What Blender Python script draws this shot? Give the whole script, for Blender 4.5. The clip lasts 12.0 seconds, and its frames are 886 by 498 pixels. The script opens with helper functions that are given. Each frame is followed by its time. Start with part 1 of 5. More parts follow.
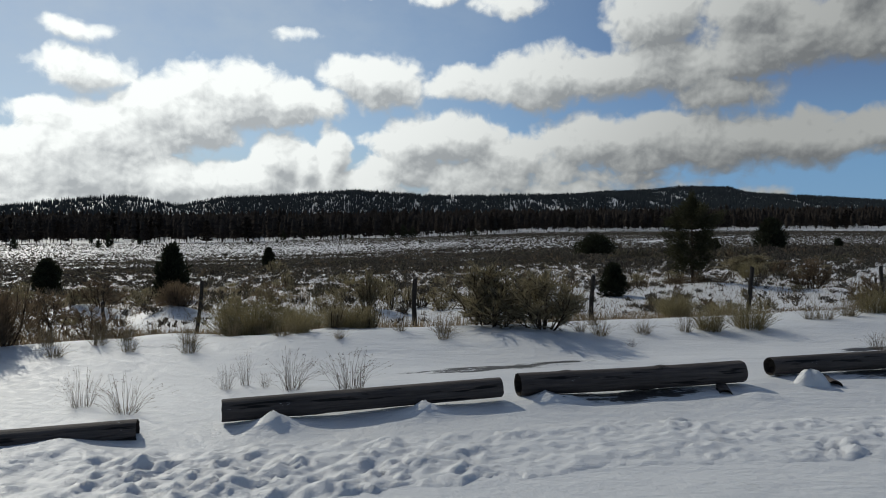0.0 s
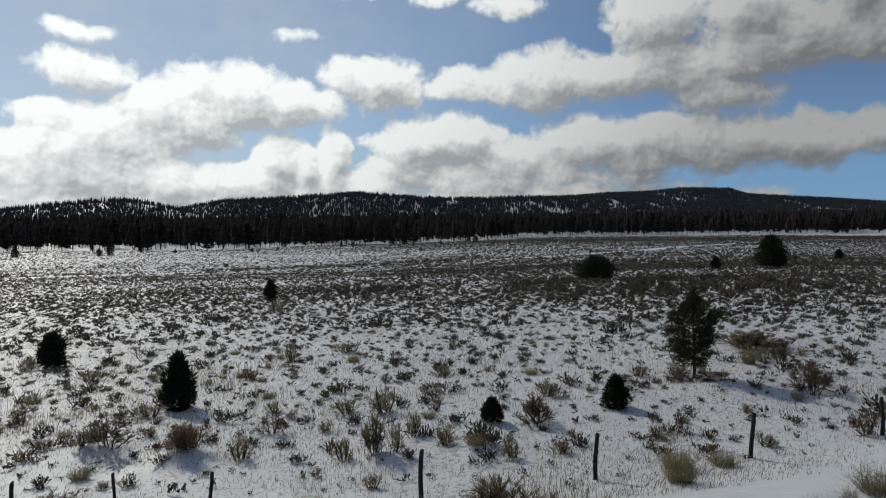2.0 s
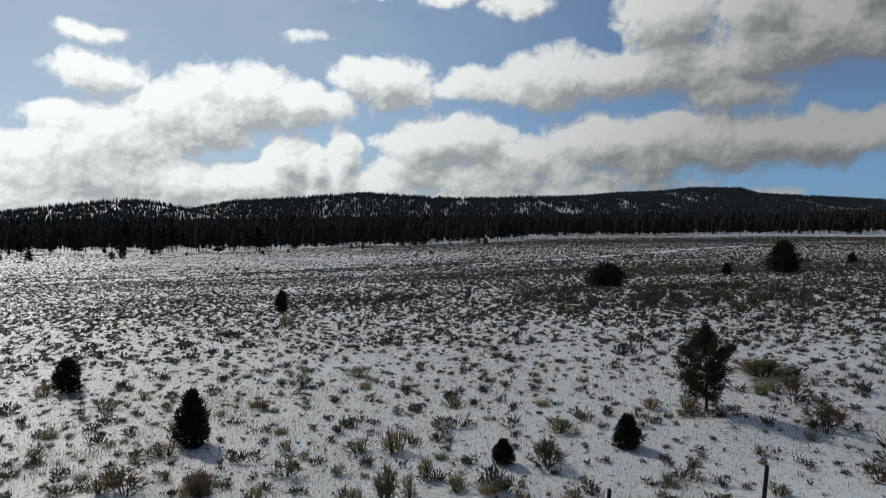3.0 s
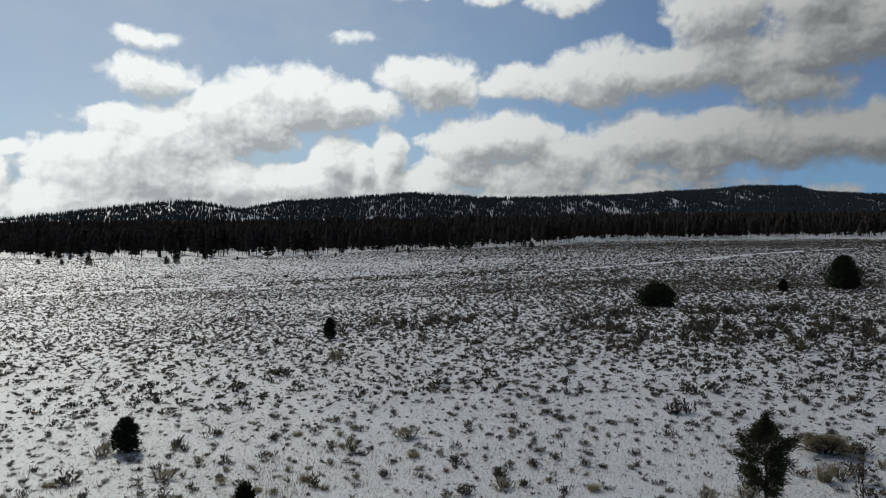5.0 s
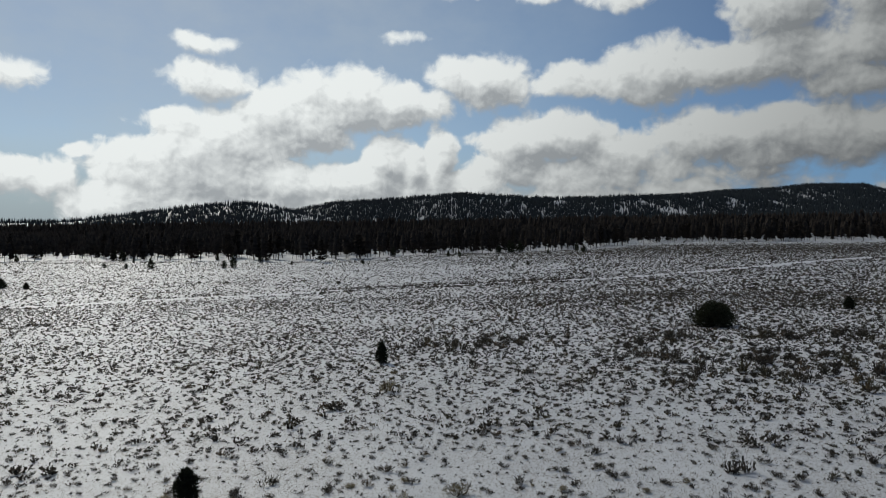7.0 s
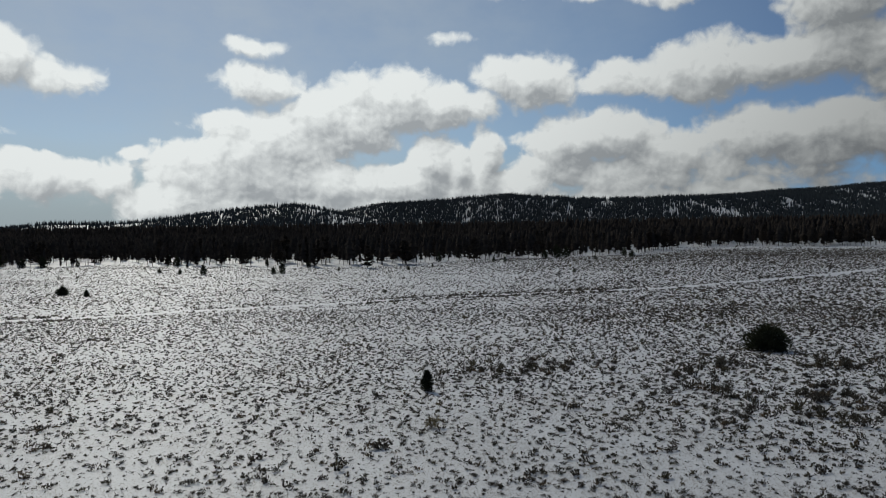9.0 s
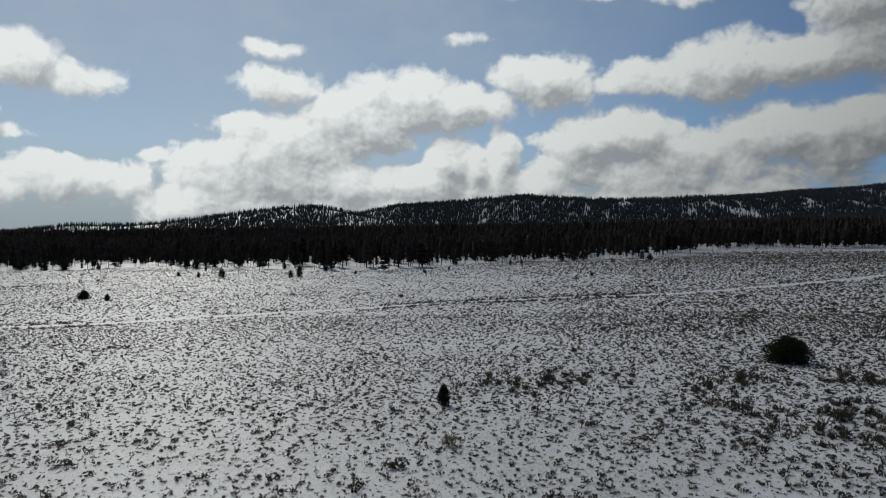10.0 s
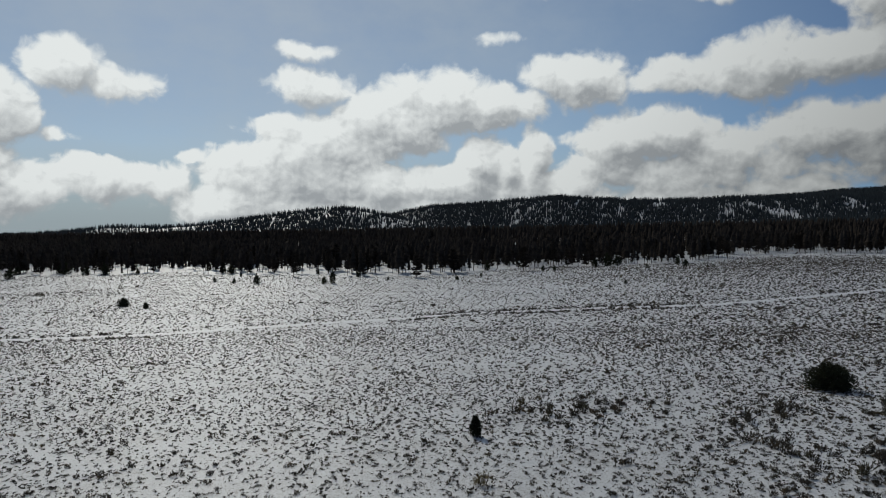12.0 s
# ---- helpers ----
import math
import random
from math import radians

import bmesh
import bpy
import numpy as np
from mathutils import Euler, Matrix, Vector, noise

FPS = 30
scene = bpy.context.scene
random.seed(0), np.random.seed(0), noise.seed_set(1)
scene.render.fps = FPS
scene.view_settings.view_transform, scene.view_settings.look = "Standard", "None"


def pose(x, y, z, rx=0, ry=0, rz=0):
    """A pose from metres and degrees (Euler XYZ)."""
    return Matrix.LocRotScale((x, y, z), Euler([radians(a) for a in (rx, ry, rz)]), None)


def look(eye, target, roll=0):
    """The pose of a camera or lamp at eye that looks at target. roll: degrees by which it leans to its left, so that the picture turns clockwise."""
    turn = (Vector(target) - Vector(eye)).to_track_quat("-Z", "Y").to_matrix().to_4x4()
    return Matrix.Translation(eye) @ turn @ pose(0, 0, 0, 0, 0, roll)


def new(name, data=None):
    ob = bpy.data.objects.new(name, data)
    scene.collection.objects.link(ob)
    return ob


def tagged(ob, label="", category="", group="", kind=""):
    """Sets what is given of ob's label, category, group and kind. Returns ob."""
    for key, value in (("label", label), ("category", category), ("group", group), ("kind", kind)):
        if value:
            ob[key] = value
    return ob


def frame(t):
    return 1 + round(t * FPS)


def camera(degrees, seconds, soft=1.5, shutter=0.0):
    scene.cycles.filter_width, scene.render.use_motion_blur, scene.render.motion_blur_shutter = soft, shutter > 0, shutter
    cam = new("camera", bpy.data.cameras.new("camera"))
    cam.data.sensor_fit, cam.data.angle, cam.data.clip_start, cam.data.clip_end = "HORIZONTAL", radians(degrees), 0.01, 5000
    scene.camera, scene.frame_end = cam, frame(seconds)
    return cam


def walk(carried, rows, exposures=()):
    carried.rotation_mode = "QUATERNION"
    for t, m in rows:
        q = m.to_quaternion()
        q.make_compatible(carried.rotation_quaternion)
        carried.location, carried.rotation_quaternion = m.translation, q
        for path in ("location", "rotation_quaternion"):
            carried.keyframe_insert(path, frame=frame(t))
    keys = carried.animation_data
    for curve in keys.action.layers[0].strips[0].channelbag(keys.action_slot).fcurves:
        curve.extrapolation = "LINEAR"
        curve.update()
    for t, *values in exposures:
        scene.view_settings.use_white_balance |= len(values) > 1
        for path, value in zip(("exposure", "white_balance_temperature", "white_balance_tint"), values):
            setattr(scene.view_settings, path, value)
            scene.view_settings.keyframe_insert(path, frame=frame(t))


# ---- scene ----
cam = camera(66.2, 12.0, soft=1.0)
# seconds, x, y, z, yaw, pitch, roll of the slowly climbing camera
PATH = [
    (0.0, 0.000, 0.000, 2.300, -0.000, -0.522, 0.352),
    (0.5, -0.043, -0.102, 3.430, -0.047, -0.545, 0.402),
    (1.0, -0.060, -0.085, 4.587, -0.099, -0.516, 0.419),
    (1.5, -0.092, -0.109, 5.394, -0.156, -0.481, 0.426),
    (2.0, -0.091, -0.157, 6.017, 0.040, -0.449, 0.424),
    (2.5, -0.098, -0.244, 6.619, 0.347, -0.430, 0.462),
    (4.5, -0.265, -0.042, 9.902, 3.587, -0.470, 0.510),
    (5.0, -0.271, -0.011, 10.732, 4.693, -0.481, 0.497),
    (5.5, -0.277, -0.000, 11.524, 5.735, -0.494, 0.468),
    (6.0, -0.272, -0.015, 12.350, 6.836, -0.510, 0.459),
    (6.5, -0.267, -0.020, 13.085, 7.880, -0.503, 0.458),
    (7.0, -0.271, -0.037, 13.899, 8.975, -0.508, 0.435),
    (9.0, -0.166, -0.193, 17.373, 12.811, -0.445, 0.453),
    (9.5, -0.181, -0.147, 18.174, 13.488, -0.401, 0.457),
    (10.0, -0.233, -0.084, 19.057, 14.191, -0.391, 0.447),
    (10.5, -0.273, 0.000, 19.889, 14.839, -0.377, 0.456),
    (11.0, -0.292, 0.101, 20.826, 15.527, -0.350, 0.454),
    (11.5, -0.289, 0.148, 21.729, 16.183, -0.346, 0.473),
    (12.0, -0.208, 0.144, 22.735, 16.902, -0.348, 0.474),
]
walk(cam, [(t, pose(x, y, z, 90 + pitch, roll, yaw)) for t, x, y, z, yaw, pitch, roll in PATH],
     exposures=[(0.0, 0.02, 6420.0, 5.0), (5.0, -0.14, 6380.0, 5.0), (12.0, -0.35, 6340.0, 5.0)])

# ------------------------------------------------------------------ world and sun
SUN_AZ, SUN_EL = -38.0, 36.0      # degrees; azimuth from +y towards +x
SUN_POWER, SKY_POWER, CLOUD_POWER = 2.05, 0.075, 1.0

# clouds, as lobes: azimuth, elevation, half width, half height (degrees)
WEST_BANK = [(-28.7, 5.9, 7.8, 3.5), (-33.1, 3.6, 6.9, 1.9), (-25.7, 8.4, 5.1, 2.6), (-21.4, 9.7, 5.3, 3.3), (-17.3, 11.9, 5.3, 2.9), (-13.1, 11.5, 4.0, 2.2), (-29.9, 9.5, 3.6, 1.3), (-22.3, 4.9, 6.2, 2.0), (-16.4, 5.0, 6.5, 2.1), (-13.6, 6.9, 2.6, 2.6), (-9.2, 6.7, 1.9, 2.7), (-11.3, 4.8, 4.3, 1.6), (-5.0, 13.3, 3.6, 2.6), (-8.1, 14.0, 2.6, 1.7), (-10.7, 11.5, 2.8, 1.5)]
MIDDLE_BANK = [(-1.3, 8.4, 5.4, 2.5), (1.8, 8.8, 3.9, 2.2), (5.5, 6.9, 4.3, 2.2), (-2.7, 6.1, 5.2, 1.9), (3.4, 5.5, 6.9, 1.9), (4.3, 3.9, 10.0, 1.1), (-7.4, 4.6, 4.2, 2.0), (-11.7, 6.3, 2.3, 2.3), (-29.0, 3.0, 8.0, 1.5), (-19.0, 3.2, 8.0, 1.6), (-8.0, 3.2, 8.0, 1.7), (2.0, 3.3, 8.0, 1.5), (10.6, 3.9, 5.0, 1.4), (9.2, 6.0, 3.2, 1.7)]
EAST_BANK = [(11.4, 8.0, 4.3, 2.6), (16.4, 7.8, 6.0, 2.5), (22.2, 7.7, 6.2, 2.4), (27.6, 7.5, 5.4, 2.2), (14.4, 5.4, 5.4, 1.1), (15.6, 4.5, 5.7, 0.8), (25.5, 3.7, 2.0, 0.6), (20.3, 9.2, 4.1, 1.2)]
HIGH_BANK = [(2.7, 13.1, 4.4, 1.6), (8.4, 13.4, 4.9, 2.7), (13.6, 13.4, 5.2, 2.1), (18.4, 13.8, 5.2, 2.7), (23.6, 14.2, 5.2, 2.8), (22.4, 11.5, 5.0, 1.7), (17.3, 17.2, 4.2, 2.8), (24.3, 17.4, 3.5, 2.6), (28.6, 15.2, 4.6, 3.0), (0.4, 19.9, 2.6, 0.8), (5.6, 19.2, 3.4, 1.1), (-7.8, 20.2, 2.6, 0.6)]
SMALL_CLOUDS = [(33.4, 15.0, 5.0, 2.8), (33.8, 18.0, 5.0, 3.4), (33.2, 7.9, 5.2, 2.0), (-28.2, 13.0, 3.9, 1.7), (-28.3, 15.7, 2.7, 1.0), (-12.0, 16.4, 1.9, 0.6), (-36.9, 7.1, 1.3, 0.4), (-46.0, 13.2, 2.7, 2.0), (-42.5, 12.2, 3.0, 1.6), (-49.6, 9.9, 2.4, 2.5), (-46.6, 8.2, 1.4, 0.5), (-48.9, 4.2, 4.4, 2.0), (-44.3, 5.0, 4.1, 1.9), (-40.0, 5.1, 3.2, 1.6), (-51.9, 6.2, 2.9, 2.7)]


class Nodes:
    """Shortcuts for a node tree."""

    def __init__(self, tree):
        self.tree, self.n, self.l = tree, tree.nodes, tree.links

    def put(self, socket, value):
        if value is None:
            return
        if isinstance(value, bpy.types.NodeSocket):
            self.l.new(value, socket)
        else:
            socket.default_value = value

    def add(self, kind, *ins, **props):
        node = self.n.new(kind)
        for key, value in props.items():
            setattr(node, key, value)
        for socket, value in zip(node.inputs, ins):
            self.put(socket, value)
        return node

    def math(self, op, a, b=None, c=None, clamp=False):
        return self.add("ShaderNodeMath", a, b, c, operation=op, use_clamp=clamp).outputs[0]

    def vec(self, op, a, b=None):
        node = self.add("ShaderNodeVectorMath", a, b, operation=op)
        return node.outputs["Value"] if op in ("LENGTH", "DOT_PRODUCT", "DISTANCE") else node.outputs[0]

    def step(self, x, lo, hi, a=0.0, b=1.0):
        return self.add("ShaderNodeMapRange", x, lo, hi, a, b, interpolation_type="SMOOTHSTEP").outputs[0]

    def mix(self, fac, a, b, blend="MIX"):
        node = self.n.new("ShaderNodeMix")
        node.data_type, node.blend_type = "RGBA", blend
        for k, v in ((0, fac), (6, a), (7, b)):
            self.put(node.inputs[k], v)
        return node.outputs[2]

    def noise(self, vector, scale, detail=4.0, rough=0.55, distortion=0.0):
        node = self.n.new("ShaderNodeTexNoise")
        for k, v in (("Vector", vector), ("Scale", scale), ("Detail", detail), ("Roughness", rough), ("Distortion", distortion)):
            self.put(node.inputs[k], v)
        return node.outputs[0]


def cloud_group():
    """Thickness of the clouds at a place (azimuth, elevation) of the sky, in degrees."""
    tree = bpy.data.node_groups.new("cloud_thickness", "ShaderNodeTree")
    tree.interface.new_socket("Place", in_out="INPUT", socket_type="NodeSocketVector")
    tree.interface.new_socket("Thickness", in_out="OUTPUT", socket_type="NodeSocketFloat")
    tree.interface.new_socket("Body", in_out="OUTPUT", socket_type="NodeSocketFloat")
    k = Nodes(tree)
    place = k.n.new("NodeGroupInput").outputs[0]
    wob = k.n.new("ShaderNodeTexNoise")
    k.put(wob.inputs["Vector"], place)
    wob.inputs["Scale"].default_value, wob.inputs["Detail"].default_value = 0.30, 3.0
    shift = k.vec("MULTIPLY", k.vec("SUBTRACT", wob.outputs["Color"], (0.5, 0.5, 0.5)), (2.6, 1.7, 0.0))
    p = k.vec("ADD", place, shift)
    total = None
    for az, el, w, h in WEST_BANK + MIDDLE_BANK + EAST_BANK + HIGH_BANK + SMALL_CLOUDS:
        size = min(1.0, h / 2.5) ** 0.75
        d = k.vec("MULTIPLY", k.vec("SUBTRACT", p, (az, el, 0.0)), (1 / (w * 1.05), 1 / (h * 1.05), 0.0))
        lobe = k.math("MULTIPLY_ADD", k.vec("DOT_PRODUCT", d, d), -size, size)
        total = lobe if total is None else k.math("SMOOTH_MAX", total, lobe, 0.16)
    # further cumulus behind, beside and above
    sep = k.add("ShaderNodeSeparateXYZ", place)
    aside = k.math("MAXIMUM", k.step(k.math("ABSOLUTE", sep.outputs[0]), 56, 66), k.step(sep.outputs[1], 22.5, 28))
    rest = k.math("MULTIPLY_ADD", k.noise(k.vec("MULTIPLY", place, (1.0, 1.5, 1.0)), 0.055, 3.0), 3.0, -1.65)
    total = k.math("MAXIMUM", total, k.math("MULTIPLY_ADD", aside, k.math("ADD", rest, 2.0), -2.0))
    # billows: rounded heads with creases between them, at three scales
    q = k.vec("ADD", k.vec("MULTIPLY", place, (1.0, 1.2, 1.0)), k.vec("MULTIPLY", k.vec("SUBTRACT", wob.outputs["Color"], (0.5, 0.5, 0.5)), (3.0, 3.0, 0.0)))
    puff = None
    for scale, amp in ((0.22, 0.36), (0.55, 0.27), (1.5, 0.10)):
        cell = k.n.new("ShaderNodeTexVoronoi")
        cell.voronoi_dimensions, cell.feature = "2D", "SMOOTH_F1"
        k.put(cell.inputs["Vector"], q)
        cell.inputs["Scale"].default_value, cell.inputs["Smoothness"].default_value = scale, 0.75
        one = k.math("MULTIPLY_ADD", cell.outputs["Distance"], -amp * 1.6, amp * 0.62)
        puff = one if puff is None else k.math("ADD", puff, one)
    wisp = k.math("MULTIPLY_ADD", k.noise(place, 0.75, 7.0, 0.62, 0.5), 0.85, -0.42)
    puff = k.math("ADD", puff, wisp)
    out = k.n.new("NodeGroupOutput")
    k.put(out.inputs[0], k.math("ADD", total, puff))
    k.put(out.inputs[1], total)
    return tree


def make_world():
    world = bpy.data.worlds.new("sky")
    world.use_nodes = True
    scene.world = world
    world.cycles.sampling_method, world.cycles.sample_map_resolution = "MANUAL", 512
    k = Nodes(world.node_tree)
    k.n.clear()
    ray = k.n.new("ShaderNodeTexCoord").outputs["Generated"]
    sep = k.add("ShaderNodeSeparateXYZ", k.vec("NORMALIZE", ray))
    az = k.math("MULTIPLY", k.math("ARCTAN2", sep.outputs[0], sep.outputs[1]), 57.2958)
    el = k.math("MULTIPLY", k.math("ARCSINE", sep.outputs[2]), 57.2958)
    comb = k.add("ShaderNodeCombineXYZ", az, el, 0.0).outputs[0]
    group = cloud_group()

    def thickness(offset):
        node = k.n.new("ShaderNodeGroup")
        node.node_tree = group
        k.put(node.inputs[0], k.vec("ADD", comb, offset))
        return node.outputs

    toward = k.vec("DOT_PRODUCT", k.vec("NORMALIZE", ray), tuple(sun_dir))
    here, body = thickness((0, 0, 0))
    high, high_body = thickness((-0.7, 2.0, 0))
    near, near_body = thickness((-0.16, 0.32, 0))
    far, far_body = thickness((-0.55, 1.0, 0))
    # crisp heads, soft and ragged undersides
    under = k.step(k.math("SUBTRACT", high_body, body), -0.15, 0.45, 0.0, 0.16)
    cover = k.step(here, -0.12, k.math("ADD", under, k.math("MAXIMUM", k.step(el, 6.0, 18.0, 0.26, 0.50), k.step(toward, 0.80, 0.55, 0.26, 0.48))))
    shade = k.step(k.math("MULTIPLY_ADD", k.math("SUBTRACT", high, high_body), 0.35, high_body), 0.0, 1.05)
    fine = k.math("MULTIPLY", k.math("MAXIMUM", k.math("MINIMUM", k.math("SUBTRACT", here, near), 0.22), -0.22), 0.55)
    broad = k.math("MULTIPLY", k.math("MAXIMUM", k.math("MINIMUM", k.math("SUBTRACT", here, far), 0.40), -0.40), 0.75)
    level = k.math("ADD", k.math("ADD", 0.86, k.math("MULTIPLY", shade, k.step(toward, 0.72, 0.95, -0.56, -0.44))), k.math("ADD", fine, broad), clamp=True)
    bright = k.mix(level, (0.42, 0.432, 0.455, 1), (0.95, 0.95, 0.945, 1))
    # clouds scatter the sun forwards: brightest towards it
    lit = k.step(toward, 0.40, 0.93, 0.40, 1.06)
    bright = k.vec("SCALE", bright)
    k.put(bright.node.inputs["Scale"], lit)
    sky = k.n.new("ShaderNodeTexSky")
    sky.sky_type, sky.sun_disc = "NISHITA", False
    sky.sun_elevation, sky.sun_rotation = radians(SUN_EL), radians(SUN_AZ)
    sky.altitude, sky.dust_density, sky.ozone_density = 1300.0, 0.6, 2.0
    air = k.mix(1.0, sky.outputs[0], (SKY_POWER, SKY_POWER, SKY_POWER, 1), "MULTIPLY")
    haze = k.math("MULTIPLY", k.step(el, 1.0, 9.0, 0.95, 0.0), k.step(toward, 0.45, 0.85, 0.12, 1.0))
    # clear deep blue away from the sun
    deep = k.step(toward, 0.45, 0.85, 0.74, 1.0)
    air = k.mix(1.0, air, k.add("ShaderNodeCombineColor", deep, deep, k.math("POWER", deep, 0.6)).outputs[0], "MULTIPLY")
    air = k.mix(k.math("MULTIPLY", k.step(el, 2.0, 14.0, 0.75, 0.0), k.step(toward, 0.85, 0.50)), air, (0.13, 0.30, 0.55, 1))
    veil = k.math("MULTIPLY", k.step(toward, 0.62, 0.98, 0.0, 0.50), k.step(k.noise(k.vec("MULTIPLY", comb, (0.6, 1.0, 1.0)), 0.16, 6.0, 0.6), 0.25, 0.75, 0.55, 1.25))
    air = k.mix(veil, air, (0.52, 0.57, 0.62, 1))
    air = k.mix(haze, air, (0.35, 0.405, 0.45, 1))
    cloud = k.mix(1.0, bright, (CLOUD_POWER, CLOUD_POWER, CLOUD_POWER, 1), "MULTIPLY")
    back = k.add("ShaderNodeBackground", k.mix(cover, air, cloud), 1.0)
    k.l.new(back.outputs[0], k.n.new("ShaderNodeOutputWorld").inputs[0])


sun = bpy.data.lights.new("sun", "SUN")
sun.energy, sun.angle, sun.color = SUN_POWER, radians(0.6), (1.0, 0.93, 0.83)
sun_dir = Vector((math.sin(radians(SUN_AZ)) * math.cos(radians(SUN_EL)), math.cos(radians(SUN_AZ)) * math.cos(radians(SUN_EL)), math.sin(radians(SUN_EL))))
new("sun", sun).matrix_world = look(sun_dir * 200, (0, 0, 0))
make_world()


# ------------------------------------------------------------------ materials
def material(name, rough=0.8, specular=0.3):
    m = bpy.data.materials.new(name)
    m.use_nodes = True
    k = Nodes(m.node_tree)
    b = k.n["Principled BSDF"]
    b.inputs["Roughness"].default_value = rough
    b.inputs["Specular IOR Level"].default_value = specular
    return m, k, b


def bump(k, b, height, strength, distance):
    node = k.n.new("ShaderNodeBump")
    node.inputs["Strength"].default_value, node.inputs["Distance"].default_value = strength, distance
    k.put(node.inputs["Height"], height)
    k.l.new(node.outputs[0], b.inputs["Normal"])


def snow_material(thin):
    """Wind-packed snow; thin: with stubble, soil and litter showing through."""
    m, k, b = material("thin_snow" if thin else "snow", 0.6, 0.6)
    pos = k.n.new("ShaderNodeNewGeometry").outputs["Position"]
    big = k.noise(pos, 0.35, 4.0)
    fine = k.noise(pos, 9.0, 6.0, 0.65)
    col = k.mix(big, (0.55, 0.558, 0.562, 1), (0.67, 0.675, 0.675, 1))
    if thin:
        sep = k.add("ShaderNodeSeparateXYZ", pos)
        across = k.math("MULTIPLY_ADD", sep.outputs[0], -0.3, sep.outputs[1])
        row = k.add("ShaderNodeCombineXYZ", sep.outputs[0], across, 0.0).outputs[0]
        field = k.step(across, 11.5, 16.0)
        patch = k.noise(pos, 0.09, 4.0, 0.6)
        speck = k.noise(k.vec("MULTIPLY", pos, (1.0, 0.7, 1.0)), 8.0, 5.0, 0.7)
        litter = k.math("MULTIPLY", k.step(k.math("MULTIPLY_ADD", patch, 0.30, speck), 0.68, 0.76), field)
        col = k.mix(k.math("MULTIPLY", litter, 0.6), col, (0.16, 0.13, 0.10, 1))
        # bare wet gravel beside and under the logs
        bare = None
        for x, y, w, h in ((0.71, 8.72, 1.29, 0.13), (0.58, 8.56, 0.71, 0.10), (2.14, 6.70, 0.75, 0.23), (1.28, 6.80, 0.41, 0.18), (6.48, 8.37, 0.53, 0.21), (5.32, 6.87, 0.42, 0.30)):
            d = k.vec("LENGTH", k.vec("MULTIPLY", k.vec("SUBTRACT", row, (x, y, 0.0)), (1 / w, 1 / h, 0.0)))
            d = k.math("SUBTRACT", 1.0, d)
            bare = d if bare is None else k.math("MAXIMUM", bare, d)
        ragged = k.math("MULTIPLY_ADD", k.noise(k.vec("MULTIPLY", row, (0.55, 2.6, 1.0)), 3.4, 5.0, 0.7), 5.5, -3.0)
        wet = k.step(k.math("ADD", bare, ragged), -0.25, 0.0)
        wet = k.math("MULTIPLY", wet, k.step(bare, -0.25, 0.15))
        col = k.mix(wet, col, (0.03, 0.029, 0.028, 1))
        # dirt thrown up with the ploughed clods
        soot = k.math("MULTIPLY", k.step(k.noise(pos, 3.2, 6.0, 0.7), 0.60, 0.74), k.step(across, 6.8, 5.9))
        col = k.mix(k.math("MULTIPLY", soot, 0.45), col, (0.22, 0.21, 0.19, 1))
    k.l.new(col, b.inputs["Base Color"])
    k.put(b.inputs["Roughness"], k.step(fine, 0.3, 0.7, 0.48, 0.68))
    drift = k.noise(k.vec("MULTIPLY", pos, (0.55, 1.5, 1.0)), 2.6, 5.0, 0.55, 0.4)
    bump(k, b, k.math("ADD", k.math("MULTIPLY", drift, 1.3), k.math("MULTIPLY", fine, 0.55)), 0.50, 0.06)
    return m


def plant_material(name, dark, light, rough=0.75, thin=0.38, gloss=0.2):
    m, k, b = material(name, rough, gloss)
    rnd = k.n.new("ShaderNodeNewGeometry").outputs["Random Per Island"]
    one = k.n.new("ShaderNodeObjectInfo").outputs["Random"]
    col = k.mix(k.math("MULTIPLY_ADD", one, 0.35, k.math("MULTIPLY", rnd, 0.65)), (*dark, 1), (*light, 1))
    k.l.new(col, b.inputs["Base Color"])
    through_leaf = k.add("ShaderNodeBsdfTranslucent", k.mix(1.0, col, (1.5, 1.45, 1.2, 1), "MULTIPLY"))
    both = k.add("ShaderNodeMixShader", thin, b.outputs[0], through_leaf.outputs[0])
    k.l.new(both.outputs[0], k.n["Material Output"].inputs[0])
    return m


def bark_material(name, dark, light, scale=18.0):
    m, k, b = material(name, 0.85, 0.25)
    co = k.n.new("ShaderNodeTexCoord").outputs["Object"]
    grain = k.noise(k.vec("MULTIPLY", co, (1.0, 1.0, 0.18)), scale, 6.0, 0.65)
    k.l.new(k.mix(k.step(grain, 0.3, 0.72), (*dark, 1), (*light, 1)), b.inputs["Base Color"])
    bump(k, b, grain, 0.8, 0.02)
    return m


